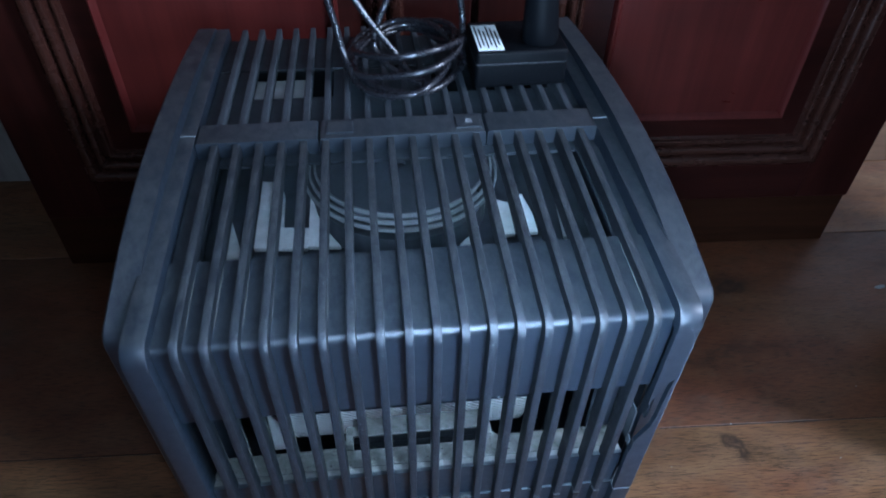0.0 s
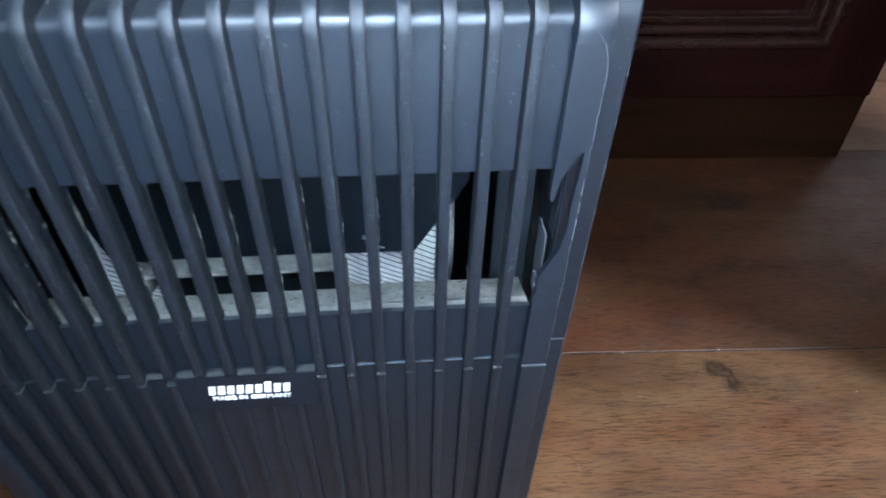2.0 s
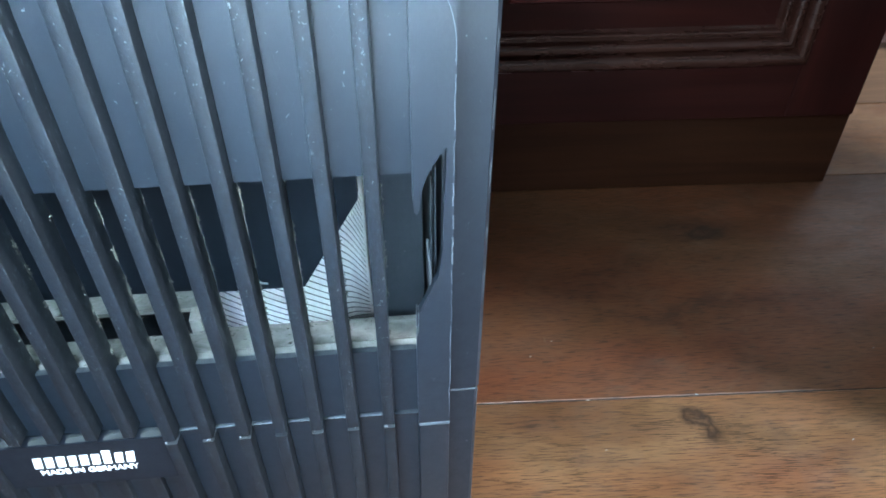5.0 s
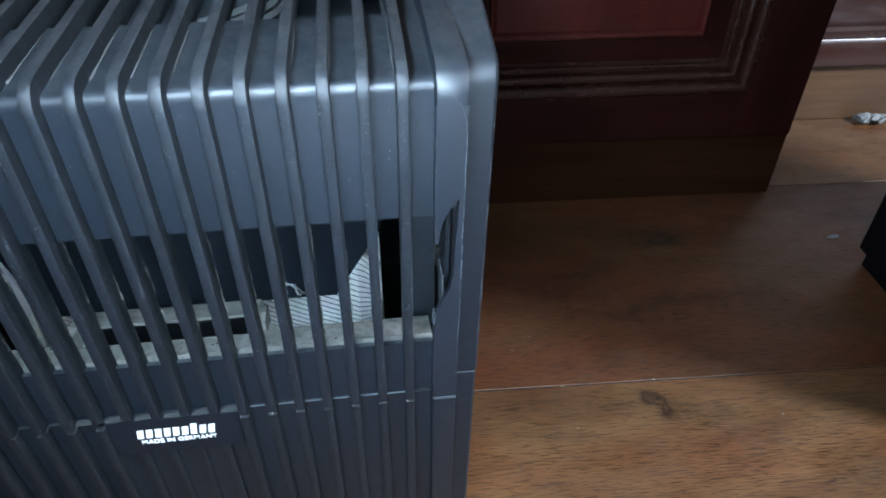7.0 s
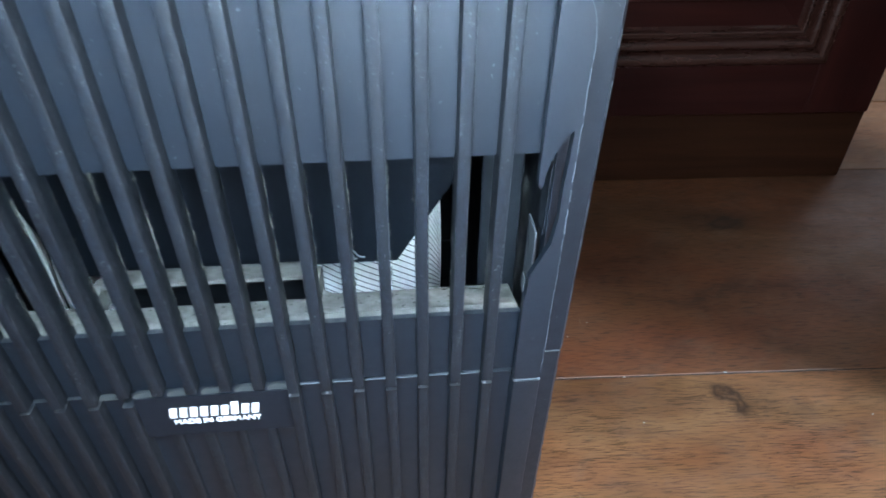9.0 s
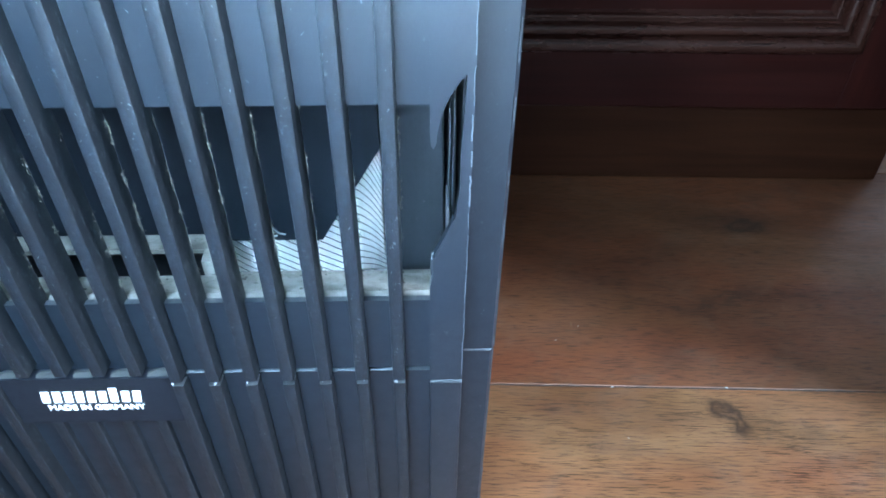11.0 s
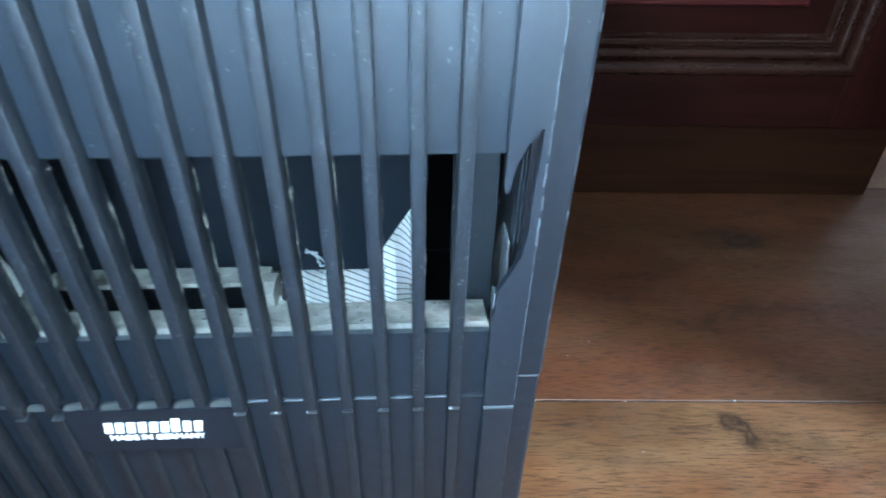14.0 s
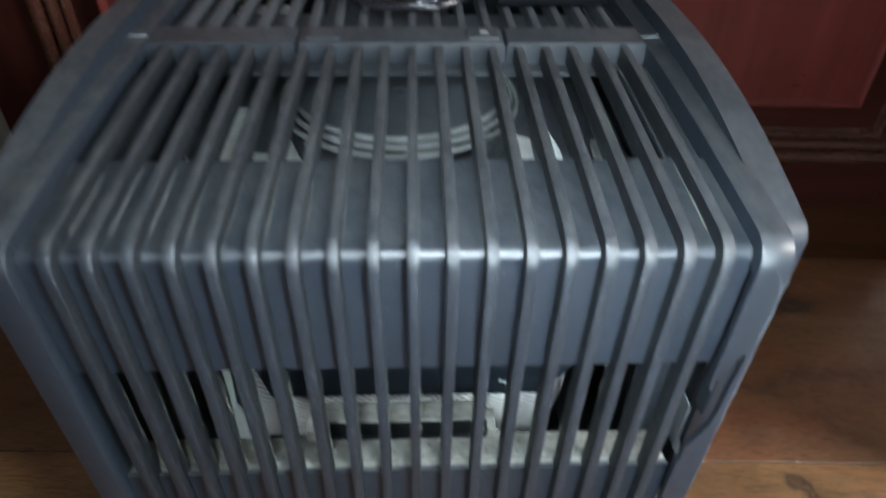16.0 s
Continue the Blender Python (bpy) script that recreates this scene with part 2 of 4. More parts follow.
def boards(name, dark, light, rough):
    """Laminate boards: broad cloudy figure, fine dark pores along x, faint cross scuffs."""
    m, n, l, b = nodes_of(name)
    cloud = ramp(n, [(0.30, dark), (0.72, light)])
    l.new(noise_tex(n, l, coords(n, l, (3.2, 9, 9)), 1.9, 5, 0.6, 0.5), cloud.inputs["Fac"])
    pores = ramp(n, [(0.40, (0.30, 0.26, 0.24)), (0.465, (0.98, 0.98, 0.98)), (0.72, (1.25, 1.22, 1.18))])
    l.new(noise_tex(n, l, coords(n, l, (30, 560, 560)), 2.4, 4, 0.62, 0.15), pores.inputs["Fac"])
    both = mix(n, l, 1.0, cloud.outputs["Color"], pores.outputs["Color"], "MULTIPLY")
    red = ramp(n, [(0.40, (1.0, 1.0, 1.0)), (0.70, (1.25, 0.82, 0.70))])
    l.new(noise_tex(n, l, coords(n, l, (2, 5, 5)), 2.2, 3), red.inputs["Fac"])
    tinted = mix(n, l, 0.7, both, red.outputs["Color"], "MULTIPLY")
    # dull rubbed patches, and thin pale marks across the grain
    worn = ramp(n, [(0.52, (0, 0, 0)), (0.74, (0.30, 0.30, 0.30))])
    l.new(noise_tex(n, l, coords(n, l, (9, 11, 9)), 2.6, 7, 0.72, 0.8), worn.inputs["Fac"])
    dull = mix(n, l, worn.outputs["Color"], tinted, (0.115, 0.078, 0.050))
    line = ramp(n, [(0.70, (0, 0, 0)), (0.76, (0.5, 0.5, 0.5))])
    l.new(noise_tex(n, l, coords(n, l, (130, 16, 16)), 2.4, 3, 0.6, 0.3), line.inputs["Fac"])
    l.new(mix(n, l, line.outputs["Color"], dull, (0.15, 0.10, 0.065)), b.inputs["Base Color"])
    g = ramp(n, [(0.3, (rough - 0.08,) * 3), (0.7, (rough + 0.12,) * 3)])
    l.new(noise_tex(n, l, coords(n, l, (5, 12, 12)), 5, 5), g.inputs["Fac"])
    l.new(g.outputs["Color"], b.inputs["Roughness"])
    bump(n, l, b, noise_tex(n, l, coords(n, l, (8, 190, 190)), 3, 5, 0.7), 0.5, 0.0006)
    return m


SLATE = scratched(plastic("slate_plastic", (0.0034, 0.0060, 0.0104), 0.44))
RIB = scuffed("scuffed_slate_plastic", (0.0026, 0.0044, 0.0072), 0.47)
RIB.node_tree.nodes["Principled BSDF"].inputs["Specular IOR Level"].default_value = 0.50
SLATE_DUSTY = plastic("dusty_slate_plastic", (0.020, 0.024, 0.029), 0.55, 0.8, (0.09, 0.09, 0.085))
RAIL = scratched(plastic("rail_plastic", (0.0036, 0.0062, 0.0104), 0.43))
PANE = plastic("speckled_inner_plastic", (0.0105, 0.0130, 0.0165), 0.55, 0.9, (0.06, 0.062, 0.055))
PANE.node_tree.nodes["Principled BSDF"].inputs["Specular IOR Level"].default_value = 0.25
INNER = plastic("inner_slate_plastic", (0.0062, 0.0088, 0.0130), 0.5, 0.5, (0.05, 0.05, 0.048))
INNER.node_tree.nodes["Principled BSDF"].inputs["Specular IOR Level"].default_value = 0.2
FUNNEL = plastic("dusty_fan_plastic", (0.040, 0.045, 0.052), 0.6, 0.8, (0.13, 0.13, 0.12))
ARC = plastic("dull_ring_plastic", (0.17, 0.178, 0.182), 0.45, 0.8, (0.05, 0.05, 0.045))
RINGS = plastic("grey_ring_plastic", (0.44, 0.45, 0.44), 0.5, 0.6, (0.14, 0.14, 0.12))
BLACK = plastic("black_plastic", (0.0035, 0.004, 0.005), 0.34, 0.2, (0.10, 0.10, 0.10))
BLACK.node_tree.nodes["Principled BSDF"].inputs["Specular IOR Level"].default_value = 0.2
PLATE = plastic("dark_plate_plastic", (0.0055, 0.0070, 0.0105), 0.42, 0.2, (0.05, 0.055, 0.065))
PLATE.node_tree.nodes["Principled BSDF"].inputs["Specular IOR Level"].default_value = 0.25
GLOSS = plastic("smooth_black_plastic", (0.002, 0.0023, 0.003), 0.42, 0.15, (0.03, 0.03, 0.03), 0.05)
GLOSS.node_tree.nodes["Principled BSDF"].inputs["Specular IOR Level"].default_value = 0.07
CABLE = plastic("black_cable_sheath", (0.008, 0.008, 0.010), 0.25, 0.15)
GREY = grimy("grimy_pale_plastic", (0.090, 0.088, 0.076), (0.190, 0.190, 0.176))
WHITE = plastic("white_plastic", (0.90, 0.91, 0.90), 0.4, 0.15, (0.4, 0.4, 0.38))
CRUMB = plastic("broken_plastic_edge", (0.13, 0.14, 0.15), 0.6, 0.6, (0.14, 0.14, 0.14))
PRINT = plastic("white_print", (0.82, 0.84, 0.85), 0.5, 0.1)
LABEL = plastic("paper_label", (0.72, 0.76, 0.76), 0.55, 0.2)
GROOVE = plastic("grey_groove", (0.09, 0.093, 0.093), 0.6, 0.2)
INK = plastic("label_ink", (0.02, 0.022, 0.025), 0.6, 0.1, (0.05, 0.05, 0.05))
LINT = plastic("lint_fluff", (0.21, 0.225, 0.225), 0.95, 0.4, (0.3, 0.3, 0.3))
RUBBED = plastic("rubbed_plastic", (0.055, 0.062, 0.070), 0.6, 0.8, (0.012, 0.014, 0.018))
SETTLED = plastic("settled_dust", (0.050, 0.052, 0.050), 0.95, 0.6, (0.085, 0.085, 0.078))
SCUFF = plastic("scuff_marks", (0.105, 0.113, 0.118), 0.75, 0.9, (0.035, 0.039, 0.043))
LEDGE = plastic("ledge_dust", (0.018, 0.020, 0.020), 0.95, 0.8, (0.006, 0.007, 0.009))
FLUFF = plastic("rib_fluff", (0.085, 0.082, 0.066), 0.95, 0.5, (0.12, 0.116, 0.094))
DUST = plastic("dust_fluff", (0.050, 0.050, 0.043), 0.95, 0.5, (0.09, 0.09, 0.075))
MAHOGANY = wood("dark_mahogany", (0.0115, 0.0026, 0.0020), (0.029, 0.0066, 0.0048), 0.46, (14, 14, 0.8), 3.0, 0.12, 0.0, 0.12)
MAHOGANY_ROW = wood("dark_mahogany_level", (0.0115, 0.0026, 0.0020), (0.029, 0.0066, 0.0048), 0.46, (0.8, 14, 14), 3.0, 0.12, 0.0, 0.12)
PANEL = wood("red_mahogany_panel", (0.041, 0.0066, 0.0058), (0.082, 0.0148, 0.0120), 0.34, (16, 16, 0.7), 2.6, 0.12, 0.0, 0.26)
PLINTH = wood("brown_plinth_wood", (0.0150, 0.0052, 0.0026), (0.035, 0.0127, 0.0062), 0.46, (0.8, 14, 14), 3.0, 0.12, 0.0, 0.08)
MOULDING = wood("brown_moulding", (0.018, 0.0062, 0.0043), (0.032, 0.0120, 0.0081), 0.25, (3, 5, 5), 3.0, 0.015, 0.0, 0.50)
TRIM = wood("glossy_mahogany_trim", (0.020, 0.006, 0.005), (0.050, 0.016, 0.011), 0.34, (0.8, 14, 14), 3.0, 0.08, 0.25)
SKIRTING = wood("brown_skirting", (0.075, 0.040, 0.020), (0.150, 0.085, 0.045), 0.45)
KNOTS = ((0.431, 0.406, 0.032, 0.015, 12, 1.0), (0.506, 0.397, 0.06, 0.008, 6, 0.30), (0.377, 0.298, 0.055, 0.012, 24, 0.55), (0.346, 0.172, 0.031, 0.0115, -52, 0.95),
         (0.386, 0.160, 0.050, 0.012, -8, 0.40), (0.310, 0.176, 0.07, 0.018, 0, 0.25), (-0.55, 0.20, 0.04, 0.016, 20, 0.6), (-0.35, -0.05, 0.04, 0.016, -20, 0.6))
JOINT = plastic("joint_dust", (0.008, 0.006, 0.0045), 0.9, 0.75, (0.050, 0.041, 0.033))
WALLPAINT = plastic("wall_paint", (0.15, 0.14, 0.125), 0.8, 0.2)
FLOOR = boards("floor_wood_tan", (0.065, 0.027, 0.0103), (0.158, 0.089, 0.039), 0.38)
# redder boards, also darkened to hold some of the shade over the rear one
FLOOR_RED = boards("floor_wood_reddish", (0.044, 0.0165, 0.0062), (0.108, 0.047, 0.0195), 0.46)
for board in (FLOOR, FLOOR_RED):
    knotted(board, KNOTS)


# ---------------------------------------------------------------- helpers of this scene
def part(name, bm, material, parent=None, label=""):
    bmesh.ops.recalc_face_normals(bm, faces=bm.faces)
    me = bpy.data.meshes.new(name)
    bm.to_mesh(me)
    bm.free()
    me.materials.append(material)
    ob = new(name, me)
    ob.parent = parent
    if label:
        ob["label"] = label
    return ob


def thing(name, label, category, at=(0, 0, 0), group="", kind=""):
    return tagged(new(name), label, category, group, kind) if at == (0, 0, 0) else moved(name, label, category, at, group, kind)


def moved(name, label, category, at, group, kind):
    ob = tagged(new(name), label, category, group, kind)
    ob.location = at
    return ob


def smooth(ob, angle=40):
    for f in ob.data.polygons:
        f.use_smooth = True
    ob.data.set_sharp_from_angle(angle=radians(angle))
    return ob


def bevel_all(bm, width, segments=2, angle=30):
    edges = [e for e in bm.edges if len(e.link_faces) == 2 and e.calc_face_angle(0) > radians(angle)]
    bmesh.ops.bevel(bm, geom=edges, offset=width, segments=segments, affect="EDGES", profile=0.5, clamp_overlap=True)


def box(x0, x1, y0, y1, z0, z1, bevel=0.0, segments=2):
    bm = bmesh.new()
    bmesh.ops.create_cube(bm, size=1.0)
    for v in bm.verts:
        v.co = ((x0 + x1) / 2 + v.co.x * (x1 - x0), (y0 + y1) / 2 + v.co.y * (y1 - y0), (z0 + z1) / 2 + v.co.z * (z1 - z0))
    if bevel:
        bevel_all(bm, bevel, segments)
    return bm


def loft(rings, closed=False, caps=True):
    """Joins rings of points (equal counts) into a skin."""
    bm = bmesh.new()
    vs = [[bm.verts.new(p) for p in ring] for ring in rings]
    n = len(vs[0])
    for a, b in zip(vs, vs[1:] + (vs[:1] if closed else [])):
        for i in range(n):
            bm.faces.new((a[i], a[(i + 1) % n], b[(i + 1) % n], b[i]))
    if caps and not closed:
        bm.faces.new(vs[0])
        bm.faces.new(vs[-1][::-1])
    return bm


def normals_2d(path):
    """Left-hand normals of a polyline of (y, z)."""
    out = []
    for i in range(len(path)):
        a, b = path[max(i - 1, 0)], path[min(i + 1, len(path) - 1)]
        d = Vector((b[0] - a[0], b[1] - a[1])).normalized()
        out.append((-d.y, d.x))
    return out


def sweep(path, x, half, out, depth, round_by=0.0):
    """A bar along a (y, z) path at x: its top lies `out` metres outside the path, its foot `depth` below that."""
    nm = normals_2d(path)
    if round_by:
        r = round_by
        section = [(-half, -depth), (-half, -r), (-half + r * 0.3, -r * 0.3), (-half + r, 0), (half - r, 0), (half - r * 0.3, -r * 0.3), (half, -r), (half, -depth)]
    else:
        section = [(-half, -depth), (-half, 0), (half, 0), (half, -depth)]
    rings = [[(x + sx, p[0] + q[0] * (out + so), p[1] + q[1] * (out + so)) for sx, so in section] for p, q in zip(path, nm)]
    return loft(rings)


def prism(outline, y_of, thick):
    """A plate with an (x, z) outline that stands on the slanted front plane y_of(z)."""
    return loft([[(x, y_of(z), z) for x, z in outline], [(x, y_of(z) + thick, z) for x, z in outline]])


def tube(points, radius, sides=8):
    rings = []
    up = Vector((0.1, 0.2, 1)).normalized()
    for i, p in enumerate(points):
        d = (Vector(points[min(i + 1, len(points) - 1)]) - Vector(points[max(i - 1, 0)])).normalized()
        a = d.cross(up)
        a = a.normalized() if a.length > 1e-3 else Vector((1, 0, 0))
        c = d.cross(a)
        rings.append([Vector(p) + radius * (math.cos(k * math.tau / sides) * a + math.sin(k * math.tau / sides) * c) for k in range(sides)])
    return loft(rings)


def glide(knots, steps=10):
    """A smooth line through knots (Catmull-Rom)."""
    k = [Vector(p) for p in knots]
    k = [2 * k[0] - k[1]] + k + [2 * k[-1] - k[-2]]
    out = []
    for i in range(1, len(k) - 2):
        for s in range(steps):
            t = s / steps
            out.append(0.5 * ((2 * k[i]) + (k[i + 1] - k[i - 1]) * t + (2 * k[i - 1] - 5 * k[i] + 4 * k[i + 1] - k[i + 2]) * t * t
                              + (3 * k[i] - k[i - 1] - 3 * k[i + 1] + k[i + 2]) * t ** 3))
    return out + [k[-2]]


def words(text, size, m, material, parent, name="lettering", extrude=0.0002):
    cu = bpy.data.curves.new(name, "FONT")
    cu.body, cu.size, cu.extrude, cu.align_x = text, size, extrude, "CENTER"
    tmp = new("tmp", cu)
    bpy.context.view_layer.update()
    me = bpy.data.meshes.new_from_object(tmp.evaluated_get(bpy.context.evaluated_depsgraph_get()))
    bpy.data.objects.remove(tmp)
    me.materials.clear()
    me.materials.append(material)
    ob = new(name, me)
    ob.parent = parent
    ob.matrix_local = m
    return ob


# ---------------------------------------------------------------- room
WALL_Y = 0.690
ROOM = (-2.2, 2.9, -2.4)            # west, east, south


def make_room():
    # floor: boards side by side along x, with fine joints
    ground = thing("floor", "brown wooden plank floor with dark knots", "floor", kind="structure")
    part("subfloor", box(ROOM[0] - 0.1, ROOM[1] + 0.1, ROOM[2] - 0.1, WALL_Y + 0.1, -0.06, -0.012), FLOOR, ground)
    width = 0.312
    y = 0.1975 - 9 * width
    k = 0
    while y < WALL_Y:
        y1 = min(y + width, WALL_Y)
        cuts = [ROOM[0], ROOM[0] + 0.9 + 0.61 * ((k * 7) % 4), ROOM[1]]
        if 0.0 < y < WALL_Y:
            cuts = [ROOM[0], -1.1 + 0.2 * (k % 3), ROOM[1]]
        for a, b in zip(cuts, cuts[1:]):
            bm = box(a + 0.0005, b - 0.0005, y + 0.0005, y1 - 0.0005, -0.012, 0.0, 0.0008, 1)
            part("plank", bm, FLOOR_RED if k in (1, 4, 6, 9) else FLOOR, ground)
        part("joint", box(ROOM[0], ROOM[1], y - 0.0004, y + 0.0004, -0.008, -0.0006), JOINT, ground, "pale dust in the joint between planks")
        y += width
        k += 1
    t = 0.1
    x0, x1, y0, h = ROOM[0], ROOM[1], ROOM[2], 2.6
    tagged(part("wall_north", box(x0 - t, x1 + t, WALL_Y, WALL_Y + t, 0, h), WALLPAINT), "plain grey-brown painted wall behind the cabinet", "wall", kind="structure")
    tagged(part("wall_west", box(x0 - t, x0, y0 - t, WALL_Y, 0, h), WALLPAINT), "plain grey-brown painted side wall", "wall", kind="structure")
    tagged(part("ceiling", box(x0 - t, x1 + t, y0 - t, WALL_Y + t, h, h + t), WALLPAINT), "plain grey-brown painted ceiling", "ceiling", kind="structure")
    for name, along, a, b, w0, w1, at0, at1 in (("wall_south", "x", x0 - t, x1 + t, -0.47, 0.97, y0 - t, y0), ("wall_east", "y", y0, WALL_Y, -1.63, -0.47, x1, x1 + t)):
        bm = bmesh.new()
        foot = 0.12 if along == "x" else 0.88
        for u0, u1, z0, z1 in ((a, w0, 0, h), (w1, b, 0, h), (w0, w1, 0, foot), (w0, w1, 2.1 if along == "x" else 2.42, h)):
            piece = box(u0, u1, at0, at1, z0, z1) if along == "x" else box(at0, at1, u0, u1, z0, z1)
            me = bpy.data.meshes.new("tmp")
            piece.to_mesh(me)
            piece.free()
            bm.from_mesh(me)
            bpy.data.meshes.remove(me)
        tagged(part(name, bm, WALLPAINT), "plain grey-brown painted wall with a window opening", "wall", kind="structure")
    # skirting on the wall: plain brown board below, moulded red-brown board above
    low = part("baseboard", box(0.61, x1, WALL_Y - 0.006, WALL_Y, 0, 0.0885, 0.0015), SKIRTING)
    tagged(low, "plain brown wooden board along the wall foot", "baseboard", kind="structure")
    prof = [(0, 0.0905), (-0.016, 0.0905), (-0.018, 0.0935), (-0.018, 0.124), (-0.014, 0.130), (-0.016, 0.135), (-0.016, 0.142), (-0.010, 0.146),
            (-0.010, 0.154), (-0.005, 0.162), (-0.005, 0.23), (0, 0.235)]
    bm = loft([[(x, WALL_Y + a, z) for a, z in prof] for x in (0.61, x1)])
    tagged(smooth(part("trim", bm, TRIM)), "glossy dark red moulded wooden trim on the wall", "trim", kind="structure")


make_room()


# ---------------------------------------------------------------- cabinet
CAB_Y, CAB_L, CAB_R = 0.482, -0.456, 0.5955


def make_cabinet():
    cab = thing("cabinet", "dark red mahogany cabinet with two raised-panel doors", "cabinet")
    part("plinth", box(CAB_L - 0.006, CAB_R + 0.006, CAB_Y + 0.0135, WALL_Y - 0.01, 0.0, 0.088, 0.002), PLINTH, cab)
    part("body", box(CAB_L, CAB_R, CAB_Y + 0.016, WALL_Y - 0.008, 0.090, 0.95, 0.002), MAHOGANY, cab)
    part("top", box(CAB_L - 0.02, CAB_R + 0.02, CAB_Y - 0.02, WALL_Y - 0.006, 0.952, 0.985, 0.006, 3), MAHOGANY_ROW, cab)
    mid = 0.0735
    for a, b in ((CAB_L, mid - 0.0015), (mid + 0.0015, CAB_R)):
        door = part("door", box(a + 0.002, b - 0.002, CAB_Y + 0.010, CAB_Y + 0.0155, 0.093, 0.945), MAHOGANY, cab)
        y0, y1 = CAB_Y, CAB_Y + 0.0098
        l, r, lo, hi = a + (0.076 if a < 0 else 0.083), b - 0.075, 0.154, 0.885
        part("stile", box(a + 0.002, l, y0, y1, 0.093, 0.945, 0.0015), MAHOGANY, door)
        part("stile", box(r, b - 0.002, y0, y1, 0.093, 0.945, 0.0015), MAHOGANY, door)
        part("rail", box(l, r, y0, y1, 0.093, lo, 0.0015), MAHOGANY_ROW, door)
        part("rail", box(l, r, y0, y1, hi, 0.945, 0.0015), MAHOGANY_ROW, door)
        # moulding: mitred frame of a rounded section, then the raised field
        def bead(d0, d1, base, rise):
            """Half-round bead across the section, from d0 to d1."""
            return [((d0 + d1) / 2 - (d1 - d0) / 2 * math.cos(math.pi * k / 8), base - rise * math.sin(math.pi * k / 8)) for k in range(9)]

        prof = [(-0.003, 0.004), (-0.003, 0.0)] + bead(-0.0028, 0.0120, -0.0005, 0.0085) + [(0.0128, 0.0020)] + bead(0.0134, 0.0240, 0.0010, 0.0062)
        prof += [(0.0250, 0.0046), (0.0270, 0.0046)] + bead(0.0272, 0.0320, 0.0040, 0.0030) + [(0.0340, 0.0060), (0.0370, 0.0096), (-0.003, 0.0096)]
        rings = [[(x, z) for x, z in ((l + d, lo + d), (r - d, lo + d), (r - d, hi - d), (l + d, hi - d))] for d, _ in prof]
        bm = bmesh.new()
        grid = [[bm.verts.new((x, CAB_Y + dy, z)) for x, z in ring] for ring, (_, dy) in zip(rings, prof)]
        for i in range(len(prof)):
            j = (i + 1) % len(prof)
            for k in range(4):
                bm.faces.new((grid[i][k], grid[i][(k + 1) % 4], grid[j][(k + 1) % 4], grid[j][k]))
        smooth(part("moulding", bm, MOULDING, door), 40)
        steps = [(0.0650, 0.0052), (0.0655, -0.0030), (0.0666, -0.0050), (0.0682, -0.0056), (0.0700, -0.0046), (0.0722, -0.0010), (0.0735, 0.0010), (0.080, 0.0010)]
        bm = bmesh.new()
        grid = [[bm.verts.new((x, CAB_Y + dy, z)) for x, z in ((l + d, lo + d), (r - d, lo + d), (r - d, hi - d), (l + d, hi - d))] for d, dy in steps]
        for p, q in zip(grid, grid[1:]):
            for k in range(4):
                bm.faces.new((p[k], p[(k + 1) % 4], q[(k + 1) % 4], q[k]))
        bm.faces.new(grid[-1])
        panel = smooth(part("panel", bm, PANEL, door, "reddish raised wooden panel"), 30)
        bm = bmesh.new()
        grid = [[bm.verts.new((x, CAB_Y + dy, z)) for x, z in ((l + d, lo + d), (r - d, lo + d), (r - d, hi - d), (l + d, hi - d))] for d, dy in ((0.030, 0.0096), (0.032, 0.0082), (0.0655, 0.0050))]
        for p, q in zip(grid, grid[1:]):
            for k in range(4):
                bm.faces.new((p[k], p[(k + 1) % 4], q[(k + 1) % 4], q[k]))
        part("bevel", bm, MAHOGANY_ROW, panel, "dark slanted border of the panel")


make_cabinet()


# ---------------------------------------------------------------- black furniture beside the cabinet
def make_side_unit():
    unit = thing("side_unit", "black box-shaped furniture standing on a low plinth", "furniture")
    part("body", box(0.634, 1.00, 0.085, 0.352, 0.020, 0.62, 0.003), BLACK, unit)
    part("plinth", box(0.642, 0.992, 0.095, 0.345, 0.0, 0.019, 0.001), BLACK, unit)


make_side_unit()


# ---------------------------------------------------------------- air washer
PITCH = 0.0143
FRONT, YAW = 0.019, 2.5
SEAM = 0.2085
STEP = 0.016                         # how far the side panels stand back from the front
BACK, STRIP_0, STRIP_1 = 0.376, 0.1885, 0.2115
WIDEN = 0.11                         # how much wider the housing gets for each metre of height
DEEP = 0.007                         # how far the skin lies behind the faces of the ribs


def front(z):
    return FRONT


def arch(y):
    return 0.3985 - 0.0055 * ((y - 0.200) / 0.165) ** 2


def shell_path(z0, y1, corner=0.011, step=0.012):
    """The outer line (y, z) of the hood: up the front from z0, round the edge, and over the top to y1."""
    pts = []
    top = arch(0.030) - corner
    z = z0
    while z < top - 0.004:
        pts.append((front(z), z))
        z += step
    pts.append((front(top), top - 0.0012))
    cy, cz = front(top) + corner, top
    for k in range(0, 7):
        a = math.pi - k * math.pi / 12
        pts.append((cy + corner * math.cos(a), cz + corner * math.sin(a)))
    y = cy + 0.008
    while y < y1 - 0.001:
        pts.append((y, arch(y)))
        y += step
    if y1 > cy + 0.008:
        pts.append((y1, arch(y1)))
    return pts


